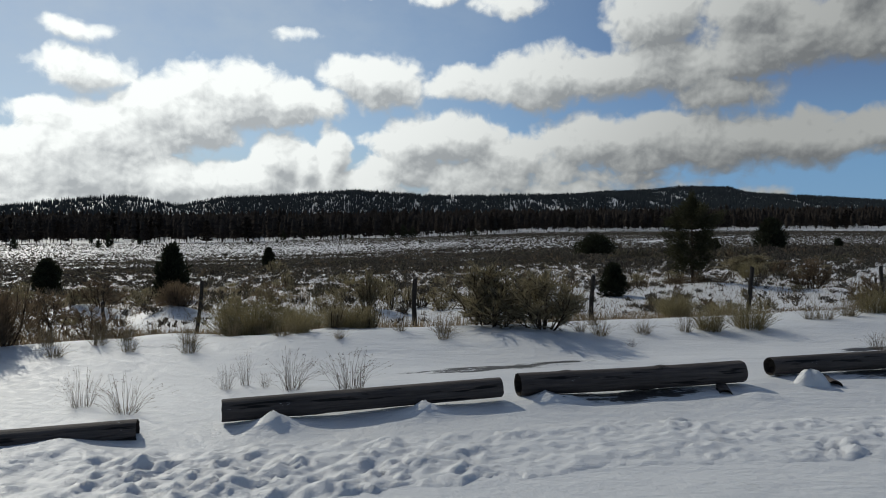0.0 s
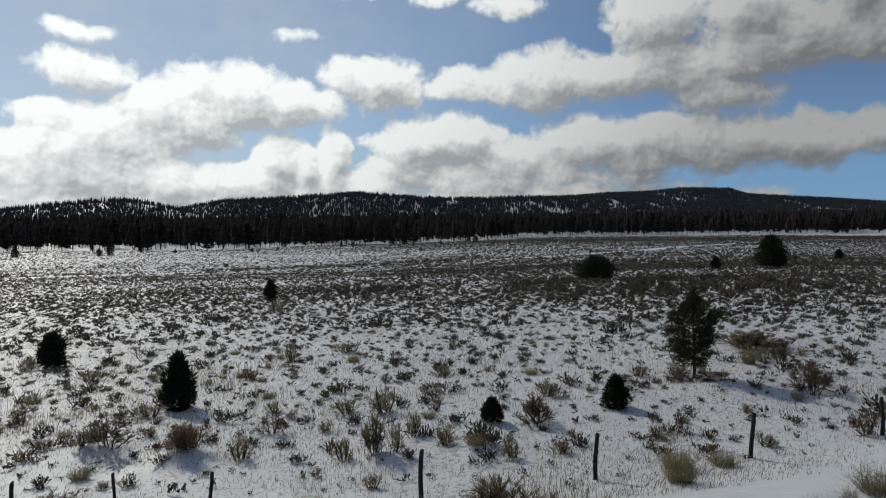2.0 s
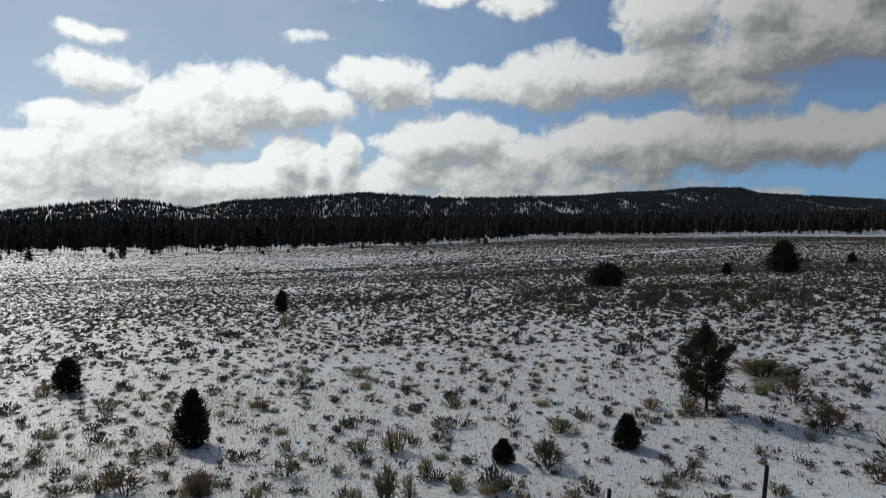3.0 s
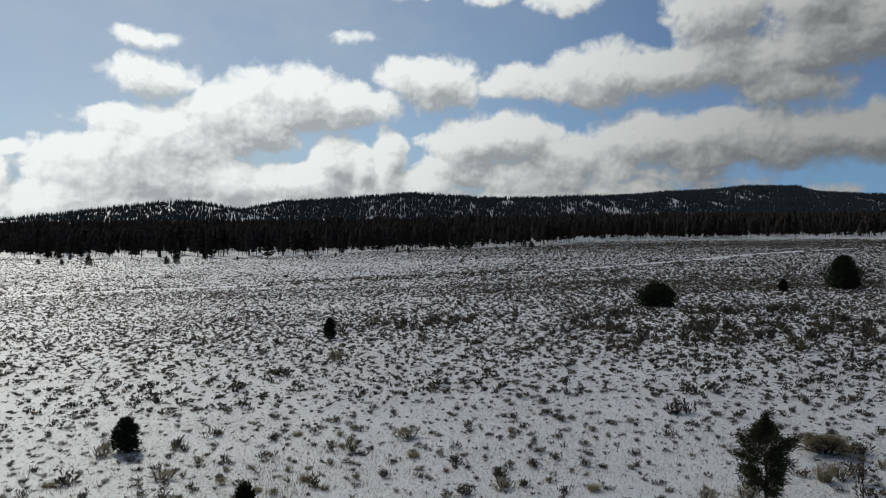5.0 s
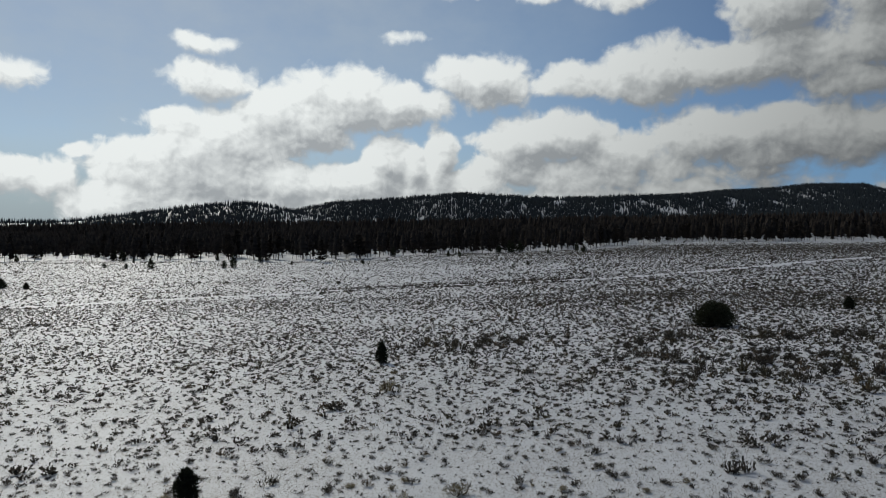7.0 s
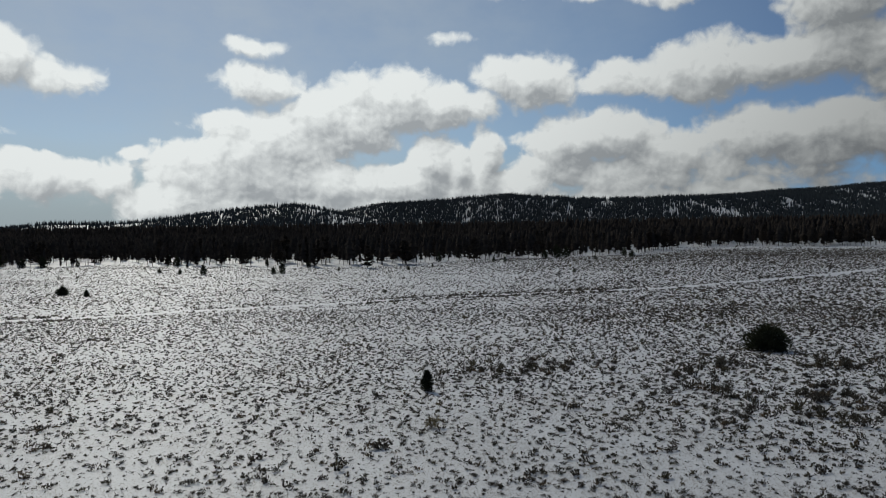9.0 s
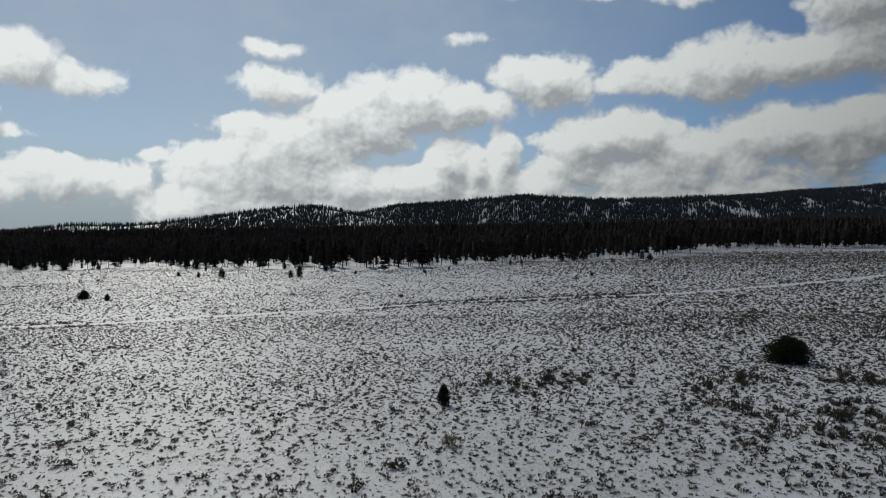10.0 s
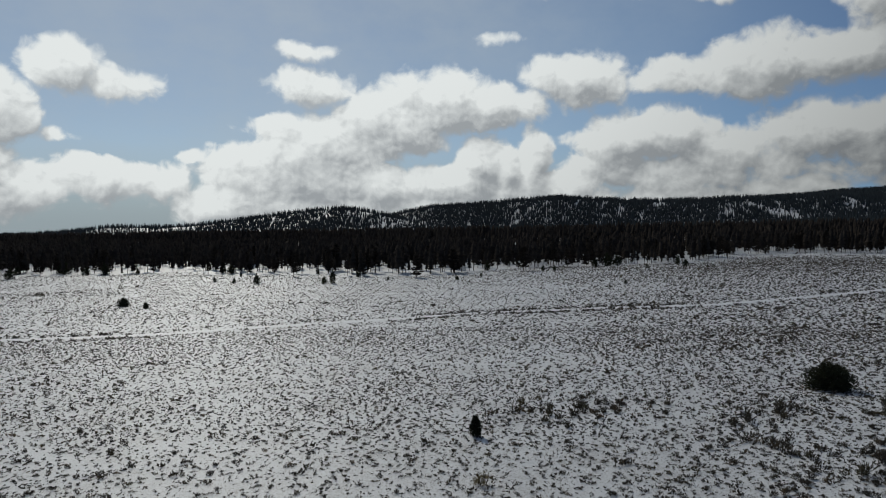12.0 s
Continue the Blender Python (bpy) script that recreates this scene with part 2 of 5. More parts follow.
def log_material():
    """Weathered grey-brown pole wood, grain and checks along the local x axis."""
    m, k, b = material("weathered_pole", 0.8, 0.3)
    co = k.n.new("ShaderNodeTexCoord").outputs["Object"]
    grain = k.noise(k.vec("MULTIPLY", co, (0.05, 1.0, 1.0)), 38.0, 6.0, 0.65)
    stain = k.noise(co, 2.2, 5.0, 0.6)
    col = k.mix(k.step(grain, 0.3, 0.7), (0.042, 0.035, 0.031, 1), (0.108, 0.089, 0.077, 1))
    col = k.mix(k.step(stain, 0.45, 0.7, 0.0, 0.6), col, (0.055, 0.045, 0.04, 1))
    check = k.noise(k.vec("MULTIPLY", co, (0.08, 1.0, 1.0)), 14.0, 3.0)
    col = k.mix(k.step(check, 0.60, 0.64), col, (0.008, 0.007, 0.006, 1))
    up = k.add("ShaderNodeSeparateXYZ", k.n.new("ShaderNodeNewGeometry").outputs["Normal"]).outputs[2]
    fleck = k.step(k.noise(k.vec("MULTIPLY", co, (0.35, 1.0, 1.0)), 7.0, 5.0, 0.7), 0.66, 0.70)
    col = k.mix(k.math("MULTIPLY", fleck, k.step(up, 0.05, 0.5)), col, (0.62, 0.63, 0.64, 1))
    k.l.new(col, b.inputs["Base Color"])
    bump(k, b, k.math("SUBTRACT", grain, k.step(check, 0.58, 0.64)), 0.7, 0.012)
    return m


def cut_material():
    m, k, b = material("cut_wood_end", 0.85, 0.2)
    co = k.n.new("ShaderNodeTexCoord").outputs["Object"]
    rings = k.noise(k.vec("MULTIPLY", co, (0.2, 1.0, 1.0)), 22.0, 4.0)
    k.l.new(k.mix(rings, (0.012, 0.010, 0.009, 1), (0.05, 0.04, 0.032, 1)), b.inputs["Base Color"])
    bump(k, b, rings, 0.6, 0.01)
    return m


SNOW_THIN, SNOW = snow_material(True), snow_material(False)
SAGE_LEAF = plant_material("sage_leaf", (0.090, 0.077, 0.050), (0.29, 0.25, 0.168))
BROWN_LEAF = plant_material("brown_sage_leaf", (0.055, 0.040, 0.028), (0.19, 0.140, 0.098))
SAGE_WOOD = plant_material("sage_wood", (0.026, 0.020, 0.016), (0.075, 0.056, 0.043))
RABBIT = plant_material("rabbitbrush_stem", (0.10, 0.086, 0.045), (0.29, 0.25, 0.155))
STRAW = plant_material("dry_straw", (0.13, 0.105, 0.07), (0.36, 0.30, 0.20))
WEED = plant_material("dry_weed", (0.055, 0.040, 0.028), (0.17, 0.125, 0.088))
STUBBLE = plant_material("stubble", (0.09, 0.068, 0.048), (0.26, 0.205, 0.145))
NEEDLE = plant_material("pine_needle", (0.016, 0.018, 0.009), (0.055, 0.053, 0.026), 0.8, 0.2)
JUNIPER = plant_material("juniper_scale", (0.013, 0.016, 0.010), (0.042, 0.045, 0.026), 0.85, 0.15, 0.08)
FOREST = plant_material("forest_needle", (0.025, 0.0205, 0.0175), (0.052, 0.043, 0.036), 1.0, 0.10, 0.02)
# distance haze is mixed into this needle colour: bluer than the nearer forest
HAZED_HILL_FOREST = plant_material("hazed_hill_needle", (0.020, 0.025, 0.029), (0.048, 0.058, 0.064), 1.0, 0.10, 0.03)
BARK = bark_material("pine_bark", (0.03, 0.022, 0.016), (0.11, 0.075, 0.05))
POST_WOOD = bark_material("grey_post_wood", (0.010, 0.009, 0.008), (0.045, 0.038, 0.032), 30.0)
POLE, CUT = log_material(), cut_material()


def field_shrub_material():
    """Sagebrush of the plain: grey-brown, with tan and olive plants among it."""
    m, k, b = material("field_shrub", 0.8, 0.2)
    geo = k.n.new("ShaderNodeNewGeometry")
    tan = k.step(k.noise(geo.outputs["Position"], 0.55, 2.0, 0.5), 0.54, 0.72)
    olive = k.step(k.noise(k.vec("ADD", geo.outputs["Position"], (40.0, 7.0, 0.0)), 0.16, 3.0, 0.6), 0.50, 0.66)
    dark = k.mix(k.math("MULTIPLY", tan, 0.7), (0.024, 0.022, 0.020, 1), (0.060, 0.045, 0.032, 1))
    light = k.mix(tan, (0.090, 0.082, 0.072, 1), (0.205, 0.156, 0.107, 1))
    light = k.mix(k.math("MULTIPLY", olive, 0.6), light, (0.135, 0.125, 0.073, 1))
    col = k.mix(geo.outputs["Random Per Island"], dark, light)
    k.l.new(col, b.inputs["Base Color"])
    leaf = k.add("ShaderNodeBsdfTranslucent", k.mix(1.0, col, (1.5, 1.4, 1.15, 1), "MULTIPLY"))
    k.l.new(k.add("ShaderNodeMixShader", 0.28, b.outputs[0], leaf.outputs[0]).outputs[0], k.n["Material Output"].inputs[0])
    return m


FIELD_SHRUB = field_shrub_material()


# ------------------------------------------------------------------ terrain
TABLE = np.random.RandomState(11).rand(256, 256)


def value_noise(x, y):
    xi, yi = np.floor(x).astype(int), np.floor(y).astype(int)
    fx, fy = x - xi, y - yi
    fx, fy = fx * fx * (3 - 2 * fx), fy * fy * (3 - 2 * fy)
    a, b = TABLE[xi % 256, yi % 256], TABLE[(xi + 1) % 256, yi % 256]
    c, d = TABLE[xi % 256, (yi + 1) % 256], TABLE[(xi + 1) % 256, (yi + 1) % 256]
    return (a * (1 - fx) + b * fx) * (1 - fy) + (c * (1 - fx) + d * fx) * fy


def fbm(x, y, size, octaves=4, seed=0.0):
    """Fractal noise about 0, of about +-0.5."""
    out, amp = 0.0, 0.5
    for i in range(octaves):
        out = out + amp * (value_noise(x / size + 17.3 * i + seed, y / size + 9.1 * i - seed) - 0.5) * 2
        amp, size = amp * 0.5, size / 2.07
    return out * 0.6


def smooth(x, lo, hi):
    t = np.clip((x - lo) / (hi - lo), 0, 1)
    return t * t * (3 - 2 * t)


# height along y: road, bank, field, shallow basin, rise to the forest
GY = np.array([-80.0, 0.0, 5.5, 6.3, 6.9, 7.6, 8.9, 9.6, 10.3, 11.2, 12.2, 13.2, 14.6, 17.0, 20.0, 23.0, 27.0, 40.0, 65.0, 100.0, 150.0, 235.0, 300.0, 370.0, 400.0, 450.0, 560.0, 700.0, 1250.0, 6000.0])
GZ = np.array([0.54, 0.54, 0.55, 0.605, 0.655, 0.66, 0.65, 0.70, 0.79, 0.83, 0.77, 0.67, 0.50, 0.42, 0.44, 0.48, 0.44, 0.24, 0.05, -0.5, -1.0, -1.6, -0.6, 2.8, 4.0, 5.5, 8.0, 14.0, 40.0, 120.0])


def profile(y):
    h = np.diff(GY)
    d = np.diff(GZ) / h
    m = np.zeros(len(GY))
    m[0], m[-1] = d[0], d[-1]
    for i in range(1, len(GY) - 1):
        m[i] = 0 if d[i - 1] * d[i] <= 0 else 2 * d[i - 1] * d[i] / (d[i - 1] + d[i])
    y = np.clip(y, GY[0], GY[-1])
    i = np.clip(np.searchsorted(GY, y) - 1, 0, len(h) - 1)
    t = (y - GY[i]) / h[i]
    return (GZ[i] * (1 + 2 * t) * (1 - t) ** 2 + h[i] * m[i] * t * (1 - t) ** 2
            + GZ[i + 1] * t * t * (3 - 2 * t) + h[i] * m[i + 1] * t * t * (t - 1))


# ridges: distance, width towards the viewer, direction (x / y) and crest height
RIDGES = [
    (2400, 620, [-1.6, -1.19, -1.055, -.926, -.804, -.69, -.58, -.51, -.47, -.435, -.393, -.364, -.3, -.2, 0.1],
     [70, 76, 84, 108, 99, 118, 145, 158, 162, 150, 128, 112, 80, 50, 20]),
    (2880, 600, [-.7, -.45, -.393, -.364, -.319, -.26, -.194, -.126, -.069, .005, .064, .097, .163, .23, .3, .4, .7],
     [60, 110, 150, 167, 187, 190, 202, 213, 200, 186, 186, 191, 189, 194, 172, 135, 70]),
    (3750, 1200, [-.3, 0, .1, .2, .23, .27, .305, .346, .385, .421, .446, .512, .596, .652, .9, 1.4],
     [110, 190, 225, 246, 255, 262, 267, 283, 283, 281, 250, 231, 217, 203, 170, 140]),
]


def height(x, y):
    x, y = np.asarray(x, float), np.asarray(y, float)
    a = y - 0.3 * x * (1 - smooth(y, 20, 60))      # distance across the slanting road, logs and fence
    z = profile(a) + 1.4 * np.tanh(x / 55) * smooth(y, 14, 40)
    # wind-shaped bank and low hummocks
    near = 1 - smooth(y, 60, 160)
    z = z + fbm(x, y, 3.4, 4, 3.0) * 0.13 * smooth(a, 8.0, 11.5) * near
    z = z + fbm(x, y, 30.0, 3, 5.0) * 0.7 * smooth(y, 45, 110)
    z = z + 0.08 * np.exp(-((a - 11.1 - 0.35 * np.sin(x * 1.1)) / 0.5) ** 2) * smooth(-x, -3.0, 3.5)
    z = z + fbm(x * 0.35, y, 0.55, 3, 8.0) * 0.04 * smooth(a, 5.9, 6.9) * (1 - smooth(a, 13, 17))
    # ploughed clods along the road edge, and wheel ruts
    edge = 5.55 + 0.17 * x + 0.11 * np.sin(x * 0.94)
    z = z + np.exp(-((y - edge) / 0.46) ** 2) * (0.015 + 0.06 * np.clip(fbm(x, y, 0.62, 4, 1.0) + 0.10, 0, 1))
    z = z + fbm(x, a * 0.3, 0.9, 3, 6.0) * 0.028 * (1 - smooth(y, 4.5, 5.6)) + fbm(x, y, 0.8, 4, 15.0) * 0.04 * smooth(a, 5.2, 6.3) * (1 - smooth(a, 7.7, 10.0))
    # snow banked against the logs and the tallest shrubs
    for cx, cy, r, h in ((-7.0, 17.4, 0.8, 0.32), (-9.5, 17.9, 0.8, 0.32),
                         (1.4, 10.6, 0.8, 0.10), (-1.7, 17.2, 0.8, 0.22), (0.9, 18.3, 0.6, 0.2), (13.0, 22.6, 0.8, 0.25), (10.0, 24.9, 1.5, 0.2), (-1.8, 11.4, 0.9, 0.08), (-4.5, 11.3, 0.85, 0.10)):
        z = z + h * np.exp(-((x - cx) ** 2 + (y - cy) ** 2) / (r * r))
    for cx, cy, r, h in ((-1.53, 6.10, 0.19, 0.22), (-0.18, 6.57, 0.18, 0.18), (1.05, 7.00, 0.15, 0.18), (1.30, 7.05, 0.15, 0.07), (3.41, 7.31, 0.15, 0.09), (-3.12, 5.51, 0.33, 0.10), (-3.86, 5.28, 0.37, 0.10), (-4.75, 5.05, 0.37, 0.10)):
        z = z + h * np.exp(-np.hypot((x - cx) * 0.8, (y - cy) * 1.15) / r * 1.5)
    # forested ridges
    far = y > 900
    if np.any(far):
        yy = np.maximum(y, 900)
        u = x / yy
        for dist, width, us, hs in RIDGES:
            top = np.interp(u, us, hs)
            wide = width * (1 + 0.25 * fbm(x, y, 600, 2, 4.0))
            s = (y - dist) / np.where(y < dist, wide, 900.0)
            gully = 1 + 0.16 * fbm(x, y * 0.4, 260, 3, 7.0) * np.clip(-s, 0, 1)
            z = np.where(far, np.maximum(z, 30 + (top - 30) * np.exp(-s * s) * gully), z)
    return z


def graded(lo, hi, step, start, end, growth):
    mid = list(np.arange(lo, hi, step))
    up, s = [hi], step
    while up[-1] < end:
        s *= growth
        up.append(up[-1] + s)
    down, s = [], step
    v = lo
    while v > start:
        s *= growth
        v -= s
        down.append(v)
    return np.array(down[::-1] + mid + up)


def mesh_from(name, verts, faces, mat, flat=False):
    """A mesh from arrays: verts (n, 3), faces (m, 3 or 4)."""
    verts, faces = np.asarray(verts, np.float32), np.asarray(faces, np.int32)
    me = bpy.data.meshes.new(name)
    n, m = faces.shape
    me.vertices.add(len(verts))
    me.vertices.foreach_set("co", verts.ravel())
    me.loops.add(n * m)
    me.loops.foreach_set("vertex_index", faces.ravel())
    me.polygons.add(n)
    me.polygons.foreach_set("loop_start", np.arange(0, n * m, m, dtype=np.int32))
    me.update(calc_edges=True)
    me.validate()
    if not flat:
        me.polygons.foreach_set("use_smooth", np.ones(len(me.polygons), bool))
    me.materials.append(mat)
    return me


def part(name, mesh, parent=None, label=""):
    ob = new(name, mesh)
    ob.parent = parent
    if label:
        ob["label"] = label
    return ob


def sheet(xs, ys, lift=0.0):
    X, Y = np.meshgrid(xs, ys)
    Z = height(X.ravel(), Y.ravel()) + lift
    V = np.stack([X.ravel(), Y.ravel(), Z], -1)
    a = (np.arange(len(ys) - 1)[:, None] * len(xs) + np.arange(len(xs) - 1)).ravel()
    return V, np.stack([a, a + 1, a + 1 + len(xs), a + len(xs)], -1)


GX = graded(-7.5, 9.5, 0.09, -5200, 5200, 1.075)
GYS = graded(3.6, 12.0, 0.08, -70, 5400, 1.042)
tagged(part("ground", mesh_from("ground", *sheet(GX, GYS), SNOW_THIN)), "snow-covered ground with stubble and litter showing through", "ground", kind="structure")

# graded tracks that cross the plain
TRACKS = [
    ([-400, -235, -168, -134, -99, -60, -21, 20, 65, 95, 160, 260], [40, 92, 140, 165, 206, 243, 261, 269, 304, 330, 380, 440], 2.6),
    ([-330, -313, -298, -269, -237, -190], [190, 263, 318, 360, 414, 428], 1.6),
]


def track_distance(x, y):
    """Distance from the middle of the nearest track, in half widths."""
    best = np.full(np.shape(x), 1e9)
    for tx, ty, half in TRACKS:
        for i in range(len(tx) - 1):
            ax, ay, bx, by = tx[i], ty[i], tx[i + 1], ty[i + 1]
            t = np.clip(((x - ax) * (bx - ax) + (y - ay) * (by - ay)) / ((bx - ax) ** 2 + (by - ay) ** 2), 0, 1)
            best = np.minimum(best, np.hypot(x - ax - t * (bx - ax), y - ay - t * (by - ay)) / half)
    return best


def make_track(tx, ty, half):
    s = np.concatenate([[0], np.cumsum(np.hypot(np.diff(tx), np.diff(ty)))])
    q = np.arange(0, s[-1], 3.0)
    x, y = np.interp(q, s, tx), np.interp(q, s, ty)
    for _ in range(12):
        x[1:-1] = (x[:-2] + x[1:-1] * 2 + x[2:]) / 4
        y[1:-1] = (y[:-2] + y[1:-1] * 2 + y[2:]) / 4
    dx, dy = np.gradient(x), np.gradient(y)
    ln = np.hypot(dx, dy)
    nx, ny = -dy / ln, dx / ln
    cols = [(-1.15, -0.10), (-0.95, 0.16), (-0.5, 0.10), (0, 0.22), (0.5, 0.10), (0.95, 0.16), (1.15, -0.10)]
    V = []
    for k, z in cols:
        px, py = x + nx * k * half, y + ny * k * half
        V.append(np.stack([px, py, height(px, py) + z], -1))
    V = np.concatenate(V)
    n = len(x)
    F = [np.stack([c * n + np.arange(n - 1), c * n + np.arange(1, n), (c + 1) * n + np.arange(1, n), (c + 1) * n + np.arange(n - 1)], -1) for c in range(len(cols) - 1)]
    tagged(part("track", mesh_from("track", V, np.concatenate(F)[:, ::-1], SNOW)), "snow-covered dirt track crossing the sagebrush plain", "track", kind="structure")


for tr in TRACKS:
    make_track(*tr)


# ------------------------------------------------------------------ builders for plants
class Soup:
    """Collects triangles."""

    def __init__(self):
        self.v, self.f, self.n = [], [], 0

    def put(self, v, f):
        v, f = np.asarray(v, float), np.asarray(f, int)
        self.v.append(v)
        self.f.append(f + self.n)
        self.n += len(v)

    def blades(self, base, tip, width, rng):
        """Thin triangles from base points to tips."""
        base, tip = np.asarray(base, float), np.asarray(tip, float)
        side = np.cross(tip - base, rng.normal(size=base.shape))
        side /= np.linalg.norm(side, axis=1)[:, None] + 1e-9
        w = np.broadcast_to(np.asarray(width, float), (len(base),))[:, None] * 0.5
        self.put(np.stack([base - side * w, base + side * w, tip], 1).reshape(-1, 3), np.arange(len(base) * 3).reshape(-1, 3))

    def leaves(self, base, tip, width, rng):
        """Lozenge-shaped leaves: widest in the middle."""
        base, tip = np.asarray(base, float), np.asarray(tip, float)
        side = np.cross(tip - base, rng.normal(size=base.shape))
        side /= np.linalg.norm(side, axis=1)[:, None] + 1e-9
        w = np.broadcast_to(np.asarray(width, float), (len(base),))[:, None] * 0.5
        mid = base * 0.45 + tip * 0.55
        n = len(base)
        idx = np.arange(n)[:, None] * 4
        self.put(np.stack([base, mid - side * w, tip, mid + side * w], 1).reshape(-1, 3), np.concatenate([idx + [0, 1, 2], idx + [0, 2, 3]]))

    def tube(self, pts, r0, r1, sides=4):
        pts = np.asarray(pts, float)
        n = len(pts)
        d = np.gradient(pts, axis=0)
        d /= np.linalg.norm(d, axis=1)[:, None] + 1e-9
        ref = np.where(np.abs(d[:, 2:3]) > 0.9, [[1.0, 0, 0]], [[0, 0, 1.0]])
        a = np.cross(d, ref)
        a /= np.linalg.norm(a, axis=1)[:, None] + 1e-9
        b = np.cross(d, a)
        r = np.linspace(r0, r1, n)[:, None]
        V = np.concatenate([pts + r * (a * math.cos(t) + b * math.sin(t)) for t in np.linspace(0, 2 * math.pi, sides, endpoint=False)])
        F = []
        for s in range(sides):
            p, q = s * n, ((s + 1) % sides) * n
            for i in range(n - 1):
                F += [(p + i, q + i, q + i + 1), (p + i, q + i + 1, p + i + 1)]
        self.put(V, F)

    def mesh(self, name, mat, flat=True):
        return mesh_from(name, np.concatenate(self.v), np.concatenate(self.f), mat, flat)


def unit(v):
    return v / (np.linalg.norm(v, axis=-1, keepdims=True) + 1e-9)


def shrub_meshes(rng, stems, twigs, sprigs, crook, leaf_mat, length=0.13, width=0.012):
    """A woody shrub of unit height and unit width: crooked stems, and a ragged dome of fine upright sprigs."""
    wood, leaf = Soup(), Soup()
    lobes = [(rng.uniform(0, 6.28), rng.uniform(0.75, 1.12)) for _ in range(4)]
    for i in range(stems):
        a = 2 * math.pi * (i + rng.uniform(0, 0.8)) / stems
        th = rng.uniform(0.05, 1.42)
        big = np.mean([1 + (k - 1) * (0.5 + 0.5 * math.cos(a - c)) for c, k in lobes])
        end = np.array([math.cos(a) * math.sin(th) * 0.46, math.sin(a) * math.sin(th) * 0.46, 0.10 + 0.68 * math.cos(th)]) * big
        t = np.linspace(0, 1, 5)[:, None]
        root = np.array([math.cos(a) * 0.05, math.sin(a) * 0.05, -0.10])
        path = root + (end - root) * np.concatenate([t ** 0.85, t ** 0.85, t ** 1.15], 1) + rng.normal(0, 0.02 + 0.035 * crook, (5, 3)) * t * (1.2 - t)
        wood.tube(path, 0.010 + 0.005 * crook, 0.004, 4)
        out = unit(np.array([math.cos(a) * math.sin(th), math.sin(a) * math.sin(th), 0.0]) + 1e-6)
        for j in range(twigs):
            u = rng.uniform(0.16 + 0.2 * crook, 1.0) ** 0.85
            k = min(int(u * 4), 3)
            p = path[k] + (path[k + 1] - path[k]) * (u * 4 - k)
            d = unit(out * rng.uniform(-0.1, 0.8) * math.sin(th) + rng.normal(0, 0.30 + 0.25 * crook, 3) + (0, 0, 0.75 - 0.35 * crook))
            q = p + d * rng.uniform(0.10, 0.27)
            wood.tube([p, q], 0.0055, 0.002, 3)
            v = rng.uniform(0.15, 1.05, (sprigs, 1))
            base = p + (q - p) * v + rng.normal(0, 0.010, (sprigs, 3))
            tip = base + unit(d * 1.1 + rng.normal(0, 0.36, (sprigs, 3)) + (0, 0, 0.25)) * rng.uniform(0.4, 1.15, (sprigs, 1)) * length
            leaf.blades(base, tip, rng.uniform(0.6, 1.3, sprigs) * width, rng)
    return wood.mesh("woody_stem", SAGE_WOOD), leaf.mesh("foliage", leaf_mat)


def bush_meshes(rng, stems, clusters, blades, leaf_mat, length=0.13, width=0.010):
    """A full sagebrush of unit height and width: several leafy heads that reach down to the snow."""
    wood, leaf = Soup(), Soup()
    heads = [(rng.uniform(0, 6.28), rng.uniform(0.10, 0.27), rng.uniform(0.18, 0.27), rng.uniform(0.62, 0.92)) for _ in range(6)]
    for i in range(stems):
        a, off, r, top = heads[i % 6]
        a = a + rng.normal(0, 0.5)
        end = np.array([math.cos(a) * (off + rng.uniform(0, r * 0.7)), math.sin(a) * (off + rng.uniform(0, r * 0.7)), top * rng.uniform(0.55, 0.9)])
        t = np.linspace(0, 1, 5)[:, None]
        path = np.array([math.cos(a) * 0.05, math.sin(a) * 0.05, -0.10]) * (1 - t) + end * np.concatenate([t ** 0.7, t ** 0.7, t ** 1.2], 1) + rng.normal(0, 0.03, (5, 3)) * t * (1.2 - t)
        wood.tube(path, 0.020, 0.006, 4)
    for i in range(clusters):
        a, off, r, top = heads[rng.randint(6)]
        c = np.array([math.cos(a) * off, math.sin(a) * off, 0.0])
        d = unit(rng.normal(0, 1, 3))
        d[2] = abs(d[2])
        q = rng.uniform(0.35, 1.0) ** 0.6
        p = c + d * q * np.array([r, r, top * 0.86]) + (0, 0, 0.02)
        n = blades
        base = p + rng.normal(0, 0.028, (n, 3))
        base[:, 2] = np.maximum(base[:, 2], 0.0)
        tip = base + unit(d * 0.55 + rng.normal(0, 0.42, (n, 3)) + (0, 0, 0.75)) * rng.uniform(0.35, 1.2, (n, 1)) * length
        leaf.blades(base, tip, rng.uniform(0.6, 1.3, n) * width, rng)
    return wood.mesh("woody_stem", SAGE_WOOD), leaf.mesh("foliage", leaf_mat)


